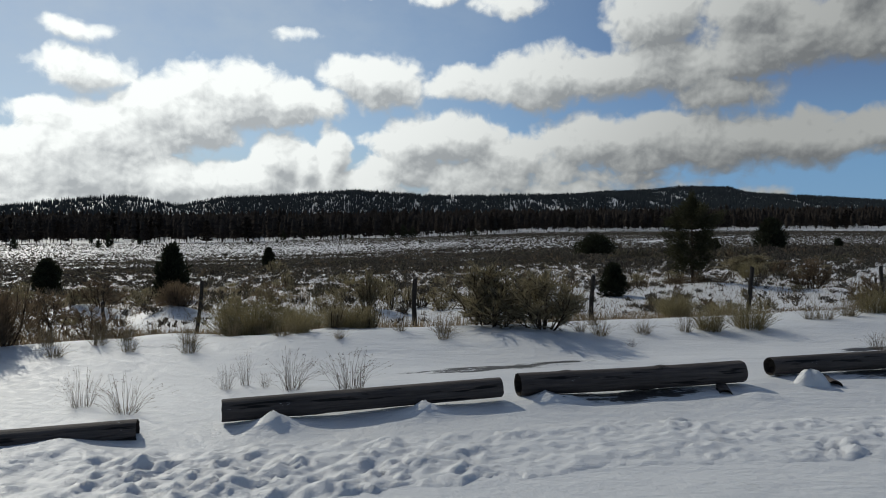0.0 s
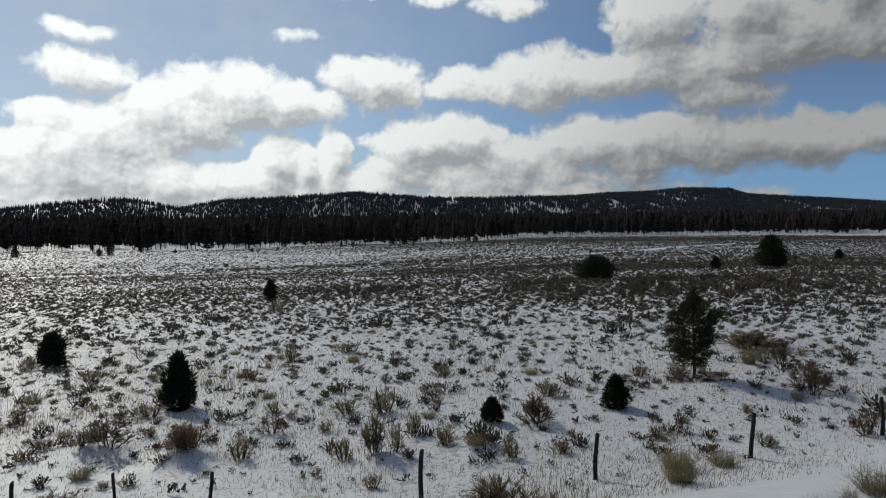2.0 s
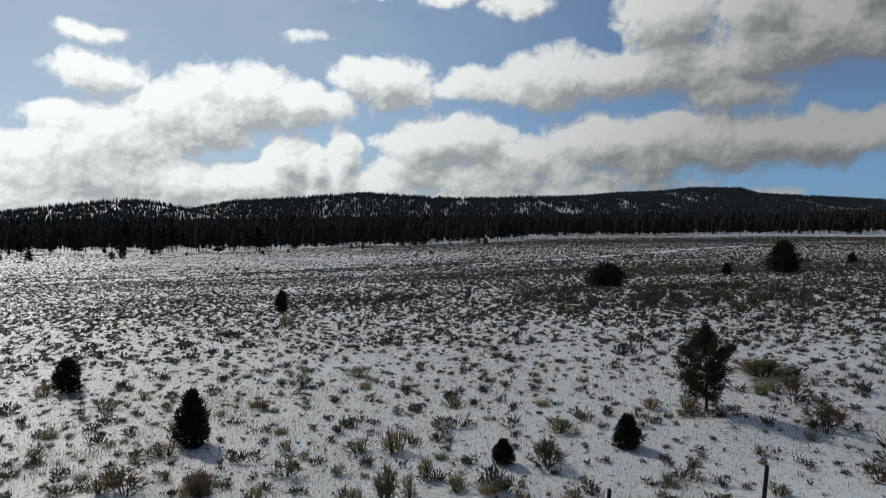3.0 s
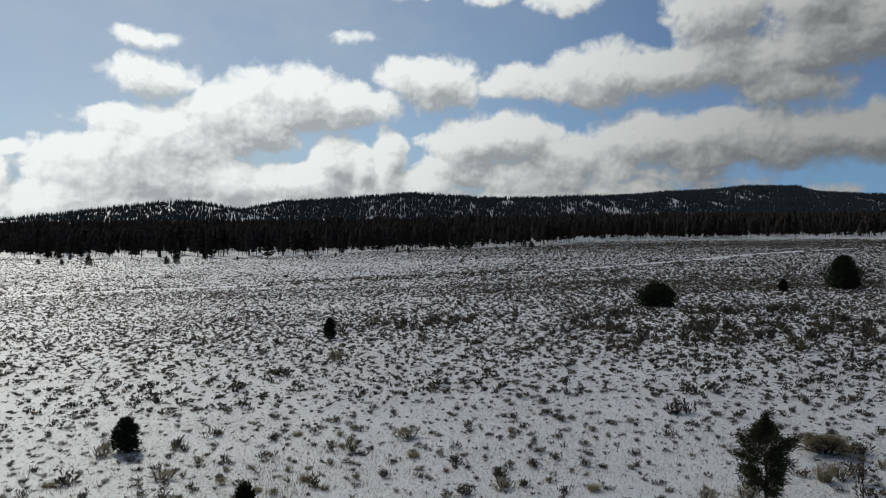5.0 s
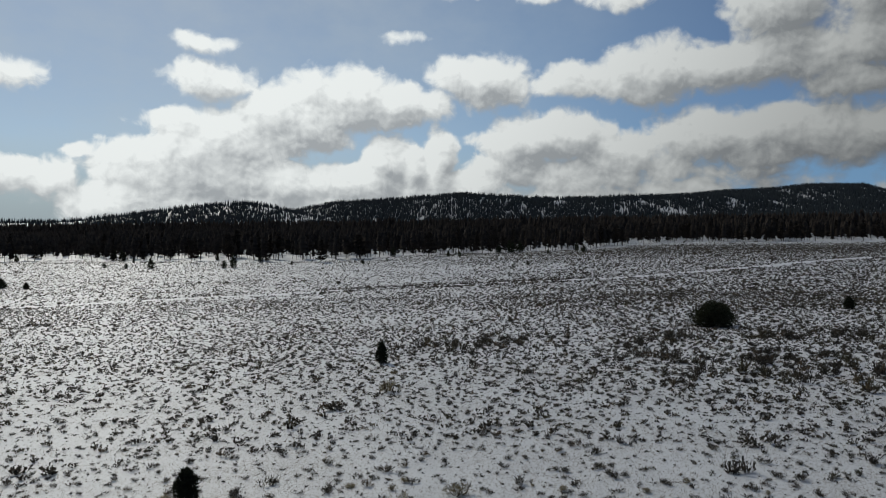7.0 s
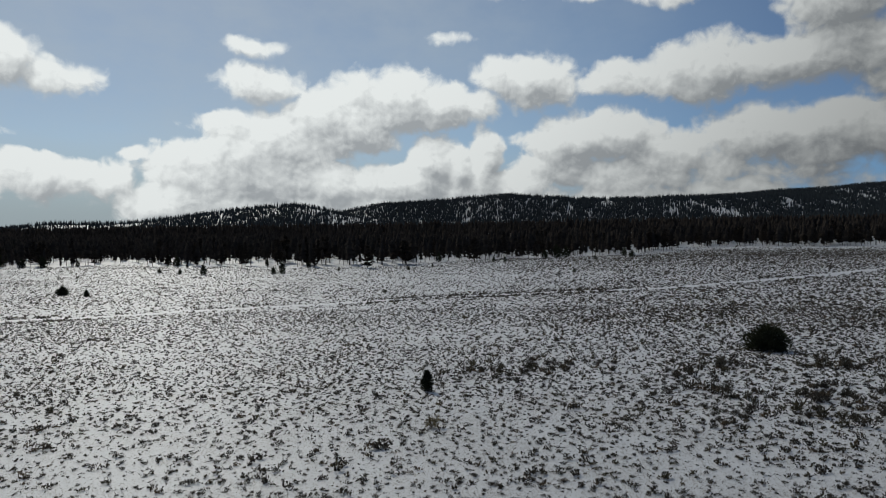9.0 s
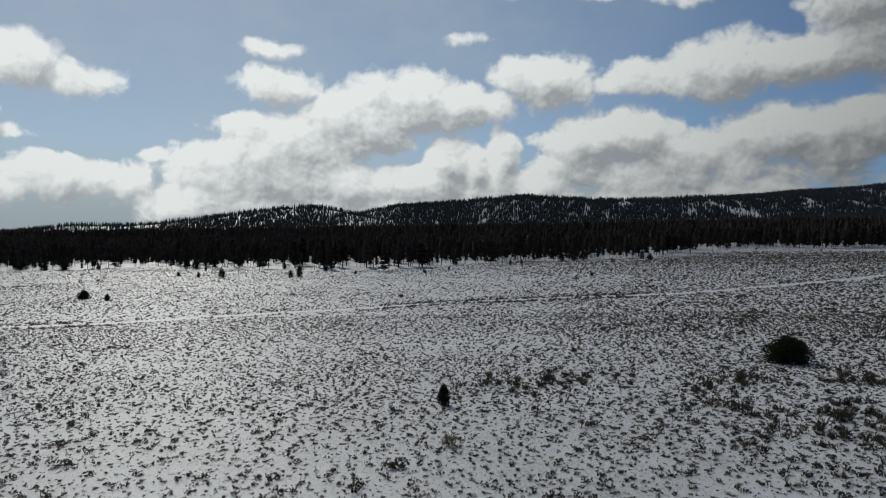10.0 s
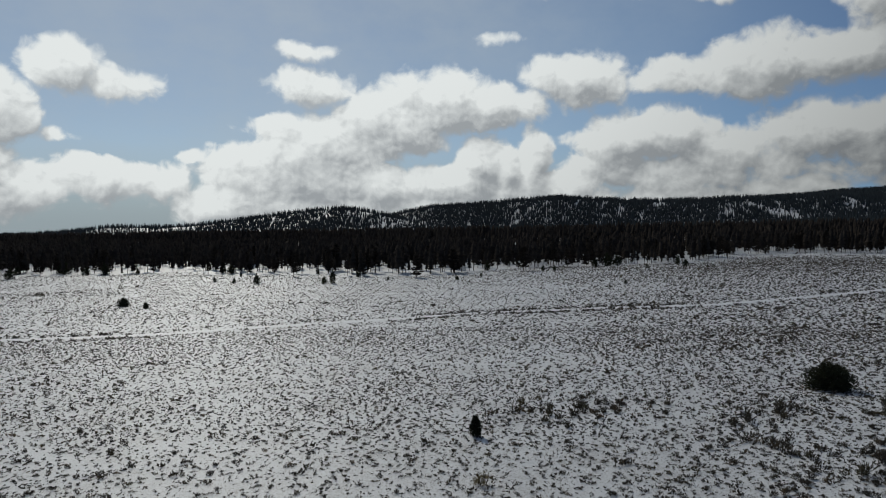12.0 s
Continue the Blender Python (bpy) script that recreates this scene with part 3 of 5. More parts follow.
def tuft_mesh(rng, count, mat, curve=0.35, width=0.016, heads=0.0, name="clump", spread=0.24):
    """A fan of fine dry stems of unit height and width."""
    s = Soup()
    a = rng.uniform(0, 2 * math.pi, count)
    lean = np.abs(rng.normal(0, spread, count)).clip(0, 0.62)
    h = rng.uniform(0.42, 1.0, count) * (1 - 0.5 * lean)
    q = np.sqrt(rng.rand(count)) * 0.16
    root = np.stack([np.cos(a) * q, np.sin(a) * q, np.full(count, -0.05)], -1)
    mid = root + np.stack([np.cos(a) * lean * 0.42, np.sin(a) * lean * 0.42, h * 0.58], -1) + rng.normal(0, 0.012, (count, 3))
    tip = root + np.stack([np.cos(a) * lean, np.sin(a) * lean, h * (1 - curve * lean)], -1) + rng.normal(0, 0.03, (count, 3))
    for p, m, e in zip(root, mid, tip):
        s.tube([p, m, e], width * 0.5, width * 0.14, 3)
        if heads:
            n = int(heads)
            u = rng.uniform(0.45, 1.05, (n, 1))
            b = m + (e - m) * u
            s.leaves(b, b + unit(rng.normal(0, 1, (n, 3)) + (0, 0, 0.6)) * rng.uniform(0.015, 0.05, (n, 1)), 0.008, rng)
    return s.mesh(name, mat)


def broom_mesh(rng, stems, twigs, mat, width, name="clump"):
    """A fluffy broom of very fine stems and side twigs, of unit height and width."""
    s = Soup()
    a = rng.uniform(0, 2 * math.pi, stems)
    lean = np.abs(rng.normal(0, 0.22, stems)).clip(0, 0.45)
    h = rng.uniform(0.45, 1.0, stems) * (1 - 0.75 * lean)
    q = np.sqrt(rng.rand(stems)) * 0.28
    root = np.stack([np.cos(a) * q, np.sin(a) * q, np.full(stems, -0.05)], -1)
    tip = root + np.stack([np.cos(a) * lean, np.sin(a) * lean, h], -1) + rng.normal(0, 0.025, (stems, 3))
    s.blades(root, tip, rng.uniform(0.7, 1.4, stems) * width, rng)
    for _ in range(twigs):
        u = rng.uniform(0.15, 1.0, (stems, 1))
        b = root + (tip - root) * u
        e = b + (unit(tip - root) * 0.8 + rng.normal(0, 0.55, (stems, 3))) * rng.uniform(0.07, 0.20, (stems, 1))
        s.blades(b, e, rng.uniform(0.5, 1.0, stems) * width, rng)
    return s.mesh(name, mat)


def conifer_meshes(rng, tall, wide, whorls, per, tufts, needle, low=0.12, open_crown=0.0, tuft_len=0.3, tuft_width=0.03, shape=0.8, trunk_r=0.06, limbs=True, inner=0.25, jit=0.05, rag=0.5, lift=(-0.10, 0.35)):
    """A conifer in metres: trunk with limbs, and a crown of many needle tufts with gaps."""
    wood, crown = Soup(), Soup()
    lean = rng.normal(0, 0.02, 2) * tall
    t = np.linspace(0, 1, 8)[:, None]
    axis = np.concatenate([lean[0] * t ** 1.5, lean[1] * t ** 1.5, t * tall - 0.15], 1) + rng.normal(0, 0.008 * tall, (8, 3)) * (t * (1 - t) * 4) * (1, 1, 0)
    wood.tube(axis, trunk_r, trunk_r * 0.12, 7)
    for i in range(whorls):
        f = low + (1 - low) * (i + rng.uniform(0, 0.9)) / whorls
        if f > 0.985:
            continue
        p0 = np.array([np.interp(f, t[:, 0], axis[:, c]) for c in range(3)])
        reach = wide / 2 * min(1.0, ((1 - f) / (1 - low)) ** shape + 0.06) * (0.75 + 0.25 * min(1, (f - low) * 6 + 0.4))
        reach *= rng.uniform(1 - 0.3 * rag, 1 + 0.12 * rag)
        for j in range(per):
            if rng.rand() < open_crown:
                continue
            a = rng.uniform(0, 2 * math.pi)
            ln = reach * rng.uniform(0.62, 1.12)
            rise = rng.uniform(*lift) * ln + 0.10 * ln * (f - 0.3)
            end = p0 + np.array([math.cos(a) * ln, math.sin(a) * ln, rise])
            mid = (p0 + end) / 2 + np.array([0, 0, -0.06 * ln]) + rng.normal(0, 0.03 * ln, 3)
            if limbs:
                wood.tube([p0, mid, end], trunk_r * 0.28 * (1 - f * 0.7), trunk_r * 0.07, 3)
            n = max(3, int(tufts * (0.35 + ln / (wide / 2))))
            u = rng.uniform(inner, 1.05, (n, 1))
            b = np.where(u < 0.5, p0 + (mid - p0) * u * 2, mid + (end - mid) * (u - 0.5) * 2) + rng.normal(0, jit * wide, (n, 3)) * (1, 1, 0.6)
            d = unit(np.array([math.cos(a), math.sin(a), 0.35]) + rng.normal(0, 0.8, (n, 3)))
            crown.leaves(b - d * tuft_len * 0.3, b + d * tuft_len * rng.uniform(0.45, 0.8, (n, 1)), tuft_width * rng.uniform(0.7, 1.3, n), rng)
    n = int(tufts * 6)
    top = np.array([axis[-1]] * n) + rng.normal(0, 0.03 * wide, (n, 3)) * (1, 1, 2.5)
    crown.leaves(top, top + unit(rng.normal(0, 0.5, (n, 3)) + (0, 0, 0.7)) * tuft_len * 0.7, tuft_width, rng)
    return wood.mesh("trunk", BARK), crown.mesh("crown", needle)


def juniper_meshes(rng, tall, wide, heads, sprays, leaf, size, peak=0.5, thick=0.06):
    """A juniper in metres: a short forked trunk and a full crown of overlapping leafy heads down to the snow.
    peak: how much the crown narrows towards its top."""
    wood, crown = Soup(), Soup()
    t = np.linspace(0, 1, 6)[:, None]
    axis = np.concatenate([0.05 * wide * np.sin(t * 3), 0.04 * wide * np.sin(t * 4 + 1), t * tall * 0.9 - 0.15], 1)
    wood.tube(axis, thick, thick * 0.2, 7)
    for i in range(heads):
        f = (i + rng.rand()) / heads
        reach = wide / 2 * (1 - peak * f) * math.sin(min(1.0, 0.38 + f * 1.6) * math.pi / 2) * math.sqrt(max(0.05, 1 - f ** 4))
        a = i * 2.4 + rng.normal(0, 0.35)
        r = wide * rng.uniform(0.11, 0.24) * (1 - 0.45 * f * peak)
        off = max(0.0, reach - r) * rng.uniform(0.65, 1.25)
        c = np.array([math.cos(a) * off, math.sin(a) * off, tall * (0.07 + 0.80 * f)])
        k = int(f * 4.99)
        wood.tube([axis[k], (axis[k] + c) / 2 + (0, 0, 0.04 * tall), c], thick * 0.4, thick * 0.1, 3)
        d = unit(rng.normal(0, 1, (sprays, 3)))
        p = c + d * r * rng.uniform(0.55, 1.0, (sprays, 1)) * (1, 1, rng.uniform(0.9, 1.35))
        p[:, 2] = np.maximum(p[:, 2], 0.02)
        way = unit(d * 0.8 + rng.normal(0, 0.4, (sprays, 3)) + (0, 0, 0.55))
        crown.leaves(p - way * size * 0.35, p + way * size * rng.uniform(0.3, 1.5, (sprays, 1)), size * rng.uniform(0.20, 0.40, sprays), rng)
    return wood.mesh("trunk", BARK), crown.mesh("crown", leaf)


def plant(kind, trunk_name, trunk, crown_name, crown, x, y, size, label, category, group="", turn=0.0):
    """A plant of two parts on an empty at its foot. size: (across, across, up) scale."""
    top = new(kind)
    top.matrix_world = Matrix.LocRotScale((x, y, float(height(x, y))), Euler((0, 0, turn)), size)
    tagged(top, label, category, group)
    if trunk:
        part(trunk_name, trunk, top)
    if crown:
        part(crown_name, crown, top)
    return top


# ------------------------------------------------------------------ logs along the road
def log_body(length, r0, r1, bend, seed):
    rng = np.random.RandomState(seed)
    n, s = 40, 22
    xs = np.linspace(0, length, n)
    ang = np.linspace(0, 2 * math.pi, s, endpoint=False)
    V = []
    knots = [(rng.uniform(0.1, 0.9) * length, rng.uniform(0, 6.28), rng.uniform(0.012, 0.026)) for _ in range(5)]
    for i, x in enumerate(xs):
        r = r0 + (r1 - r0) * x / length
        for a in ang:
            q = r * (1 + 0.02 * math.sin(3 * a + seed) + 0.012 * math.sin(5 * a + x * 0.8))
            for kx, ka, kh in knots:
                q += kh * math.exp(-((x - kx) / 0.06) ** 2) * max(0, math.cos(a - ka)) ** 12
            edge = 0.985 if i in (0, n - 1) else 1.0
            V.append((x, q * edge * math.cos(a), q * edge * math.sin(a) + bend * math.sin(math.pi * x / length)))
    F = [(i * s + j, i * s + (j + 1) % s, (i + 1) * s + (j + 1) % s, (i + 1) * s + j) for i in range(n - 1) for j in range(s)]
    return mesh_from("log", V, F, POLE)


def log_end(r, seed):
    """A cut end, a little dished and split, facing -x."""
    rng = np.random.RandomState(seed)
    V, F, s = [], [], 22
    for k, (q, d) in enumerate(((1.0, 0.0), (0.90, 0.006), (0.80, 0.07), (0.45, 0.10))):
        for j in range(s):
            a = 2 * math.pi * j / s
            V.append((d + rng.normal(0, 0.004), r * q * 0.985 * math.cos(a), r * q * 0.985 * math.sin(a)))
    V.append((0.10, 0, 0))
    for k in range(3):
        F += [(k * s + j, k * s + (j + 1) % s, (k + 1) * s + (j + 1) % s, (k + 1) * s + j) for j in range(s)]
    tri = [(3 * s + j, 3 * s + (j + 1) % s, 4 * s, 4 * s) for j in range(s)]
    bm = bmesh.new()
    vs = [bm.verts.new(v) for v in V]
    for f in F:
        bm.faces.new([vs[i] for i in f])
    for f in tri:
        bm.faces.new([vs[f[0]], vs[f[1]], vs[f[2]]])
    me = bpy.data.meshes.new("cut_end")
    bm.to_mesh(me)
    bm.free()
    me.materials.append(CUT)
    return me


def make_log(a, b, r0, r1, bend, seed, label, kind="log", group="logs along the road edge"):
    a, b = Vector(a), Vector(b)
    length = (b - a).length
    body = new(kind, log_body(length, r0, r1, bend, seed))
    d = (b - a).normalized()
    body.matrix_world = Matrix.Translation(a) @ d.to_track_quat("X", "Z").to_matrix().to_4x4()
    tagged(body, label, "log", group)
    for x, r, flip in ((0.0, r0, 0), (length, r1, math.pi)):
        e = part("cut_end", log_end(r, seed + 3), body, "dark dished cut end")
        e.matrix_local = Matrix.Translation((x, 0, 0)) @ Matrix.Rotation(flip, 4, "Z")
    return body


LOG = "weathered dark grey-brown pole log lying in the snow"
make_log((-6.07, 4.86, 0.642), (-2.64, 5.84, 0.695), 0.112, 0.106, 0.000, 1, "weathered dark log half buried in drifted snow")
make_log((-2.03, 6.20, 0.777), (0.58, 7.02, 0.802), 0.104, 0.102, 0.000, 2, LOG)
make_log((0.78, 7.14, 0.802), (3.42, 7.81, 0.799), 0.118, 0.125, -0.011, 3, "thick dark pole log propped on a short cross log")
make_log((3.93, 8.19, 0.783), (7.38, 9.00, 0.785), 0.108, 0.113, 0.007, 4, "dark pole log propped on a snow-capped cross log")
make_log((3.07, 7.38, 0.615), (3.25, 8.04, 0.616), 0.071, 0.072, 0.000, 5, "short cross log under the thick pole", "prop_log", "cross logs")
make_log((4.49, 7.78, 0.608), (4.60, 8.54, 0.612), 0.086, 0.083, 0.000, 6, "short cross log with snow heaped on it", "prop_log", "cross logs")


def snow_mound(x, y, z, w, d, h, seed, label="small mound of snow beside the log"):
    """A rounded, lumpy heap of snow."""
    rng = np.random.RandomState(seed)
    n, s = 9, 18
    V, F = [], []
    for i in range(n):
        f = i / (n - 1)
        for j in range(s):
            a = 2 * math.pi * j / s
            q = 1 - f ** 1.1
            lump = 1 + 0.20 * math.sin(2 * a + seed) + 0.16 * math.sin(3 * a + seed + 2 * f) + 0.12 * math.sin(5 * a + 2 * seed + f * 5) + rng.normal(0, 0.07)
            V.append((w / 2 * q * lump * math.cos(a), d / 2 * q * lump * math.sin(a), -0.10 + (h + 0.10) * math.sin(f * math.pi / 2) ** 1.3 + 0.03 * math.sin(4 * a + f * 7) * f * (1 - f) * 4 + rng.normal(0, 0.010)))
    F = [(i * s + j, i * s + (j + 1) % s, (i + 1) * s + (j + 1) % s, (i + 1) * s + j) for i in range(n - 1) for j in range(s)]
    ob = part("snow_mound", mesh_from("snow_mound", V, F, SNOW))
    ob.location = (x, y, z)
    return tagged(ob, label, "snow", "snow mounds by the logs")


snow_mound(4.24, 7.84, 0.60, 0.50, 0.38, 0.21, 21, "heap of snow on the cross log")


def berm_strip():
    """Rough, lumpy row of ploughed snow along the road edge."""
    rng = np.random.RandomState(31)
    xs, ts = np.arange(-9.7, 12.0, 0.034), np.arange(-1.2, 1.12, 0.028)
    X, T = np.meshgrid(xs, ts)
    Y = T + 5.55 + 0.17 * X + 0.11 * np.sin(X * 0.94)
    band = np.exp(-((T + 0.075) / 0.66) ** 4) * smooth(X, -9.7, -7.8) * (1 - smooth(X, 9.7, 12))
    base = height(X, Y) - 0.03 + 0.042 * smooth(band, 0.02, 0.9)
    L = np.zeros_like(X)
    for _ in range(6500):
        cx, ct = rng.uniform(-9.6, 11.9), rng.normal(-0.04, 0.46)
        q = min(0.016 + rng.gamma(1.1, 0.013), 0.09)
        i0, i1 = np.searchsorted(xs, (cx - 1.6 * q, cx + 1.6 * q))
        j0, j1 = np.searchsorted(ts, (ct - 1.6 * q, ct + 1.6 * q))
        if i1 <= i0 or j1 <= j0:
            continue
        c, t = rng.uniform(0.6, 1.5), rng.uniform(0, 3.14)
        dx, dy = X[j0:j1, i0:i1] - cx, T[j0:j1, i0:i1] - ct
        d = np.abs(np.stack([(dx * math.cos(t) + dy * math.sin(t)) * c, (dy * math.cos(t) - dx * math.sin(t)) / c])) / q
        d = d[0] * 0.75 + d[1] * 0.6
        much = 0.3 + 1.3 * float(smooth(fbm(np.array(cx), np.array(ct), 0.8, 2, 9.0), -0.12, 0.2))
        slope = 1 + rng.uniform(-0.5, 0.5) * dx / q
        cap = q * rng.uniform(0.25, 0.75) * np.clip(1.15 - d * d, 0, 0.8) * much * slope
        L[j0:j1, i0:i1] = np.maximum(L[j0:j1, i0:i1], cap + L[j0:j1, i0:i1] * 0.4)
    rough, patch = fbm(X, T, 0.17, 4, 2.0), smooth(fbm(X, T, 0.8, 2, 9.0), -0.12, 0.2)
    Z = base + (0.6 * L + 0.05 * np.abs(rough) + 0.075 * rough + 0.075 * fbm(X, T, 0.45, 2, 12.0) + 0.08 * fbm(X, T, 0.07, 3, 5.0)) * smooth(band, 0.05, 0.7) * (0.45 + 0.6 * patch)
    V = np.stack([X.ravel(), Y.ravel(), Z.ravel()], -1)
    a = (np.arange(len(ts) - 1)[:, None] * len(xs) + np.arange(len(xs) - 1)).ravel()
    F = np.stack([a, a + 1, a + 1 + len(xs), a + len(xs)], -1)
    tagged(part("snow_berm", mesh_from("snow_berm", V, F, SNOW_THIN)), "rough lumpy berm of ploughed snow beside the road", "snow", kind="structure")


berm_strip()

# ------------------------------------------------------------------ fence posts
def post_mesh(seed, tall, r, lean):
    rng = np.random.RandomState(seed)
    n, s = 12, 10
    V = []
    for i in range(n):
        f = i / (n - 1)
        cx, cy = lean * f + 0.018 * math.sin(f * 5 + seed), 0.012 * math.sin(f * 4 + seed * 2)
        for j in range(s):
            a = 2 * math.pi * j / s
            q = r * (1.08 - 0.16 * f) * (1 + 0.10 * math.sin(2 * a + seed) + 0.05 * math.sin(5 * a + f * 9)) + rng.normal(0, 0.0015)
            V.append((cx + q * math.cos(a), cy + q * math.sin(a), -0.35 + (tall + 0.35) * f + (0.02 * math.cos(a - seed) if i == n - 1 else 0)))
    F = [(i * s + j, i * s + (j + 1) % s, (i + 1) * s + (j + 1) % s, (i + 1) * s + j) for i in range(n - 1) for j in range(s)]
    V.append((lean + 0.018 * math.sin(5 + seed), 0.012 * math.sin(4 + seed * 2), tall + 0.004))
    F += [((n - 1) * s + j, (n - 1) * s + (j + 1) % s, n * s, n * s) for j in range(s)]
    bm = bmesh.new()
    vs = [bm.verts.new(v) for v in V]
    for f in F:
        bm.faces.new([vs[k] for k in dict.fromkeys(f)])
    me = bpy.data.meshes.new("fence_post")
    bm.to_mesh(me)
    bm.free()
    me.materials.append(POST_WOOD)
    return me


for i, (x, y, tall, r, lean) in enumerate(((-0.64, 14.5, 1.09, 0.048, 0.05), (3.42, 15.75, 1.07, 0.047, 0.06), (7.70, 17.12, 1.15, 0.049, 0.07), (-4.79, 13.09, 1.08, 0.04, 0.14),
                                           (12.32, 19.10, 1.08, 0.055, 0.0), (-7.33, 14.6, 0.66, 0.032, 0.02), (-8.96, 13.7, 0.8, 0.037, 0.02), (16.4, 20.0, 1.05, 0.047, 0.05))):
    p = new("fence_post", post_mesh(i + 1, tall, r, lean))
    p.location = (x, y, float(height(x, y)))
    tagged(p, "leaning weathered grey fence post" if lean > 0.1 else "weathered dark wooden fence post standing in snow", "fence post", "fence posts along the field")

# ------------------------------------------------------------------ near shrubs, one by one
RNG = np.random.RandomState(5)
SAGES = [bush_meshes(RNG, 9, 105, 7, SAGE_LEAF, 0.17, 0.017) for _ in range(4)]
DENSE = [shrub_meshes(RNG, 20, 20, 20, 0.55, SAGE_LEAF, 0.11, 0.0085) for _ in range(3)]
BRANCHY = [shrub_meshes(RNG, 10, 15, 14, 1.0, BROWN_LEAF, 0.11, 0.011) for _ in range(3)]
BROWN = [bush_meshes(RNG, 18, 480, 9, BROWN_LEAF, 0.17, 0.0085) for _ in range(2)]
RABBITS = [broom_mesh(RNG, 300, 8, RABBIT, 0.009) for _ in range(3)]
TUFTS = [tuft_mesh(RNG, 90, STRAW, 0.5, 0.008, spread=0.32) for _ in range(3)]
WEEDS = [tuft_mesh(RNG, 60, WEED, 0.35, 0.0055, 5, spread=0.30) for _ in range(3)]

SAGE_LABEL = "grey-green sagebrush with woody stems in thin snow"
BRANCHY_LABEL = "bare dark branching sagebrush standing in snow"
RABBIT_LABEL = "yellow-green rabbitbrush clump in snow"
TUFT_LABEL = "dry straw-coloured grass tuft poking through snow"
WEED_LABEL = "dry brown weed stalks with seed heads in snow"
placed = []


def shrub(kind, x, y, w, h, turn=None):
    i = len(placed)
    turn = RNG.uniform(0, 6.28) if turn is None else turn
    wide = w * {"sage": 1.25, "dense": 1.3, "brown": 1.3, "rabbit": 1.35, "branchy": 1.15}.get(kind, 1.1)
    size = (wide, wide, h)
    if kind in ("sage", "dense", "branchy", "brown"):
        st, lf = {"sage": SAGES, "dense": DENSE, "branchy": BRANCHY, "brown": BROWN}[kind][i % (2 if kind == "brown" else 3)]
        label = {"sage": SAGE_LABEL, "dense": "large dense grey-green sagebrush on the snow bank", "branchy": BRANCHY_LABEL, "brown": "large dense brown sagebrush behind the snow bank"}[kind]
        plant("sagebrush", "woody_stem", st, "foliage", lf, x, y, size, label, "shrub", "sagebrush near the fence", turn)
    else:
        me, name, label, cat = {"rabbit": (RABBITS, "rabbitbrush", RABBIT_LABEL, "shrub"), "tuft": (TUFTS, "grass_tuft", TUFT_LABEL, "grass"), "weed": (WEEDS, "weed", WEED_LABEL, "weed")}[kind]
        ob = new(name, me[i % 3])
        ob.matrix_world = Matrix.LocRotScale((x, y, float(height(x, y))), Euler((0, 0, turn)), size)
        tagged(ob, label, cat, {"rabbitbrush": "rabbitbrush near the fence", "grass_tuft": "grass tufts on the bank", "weed": "weeds behind the logs"}[name])
    placed.append((x, y, w))


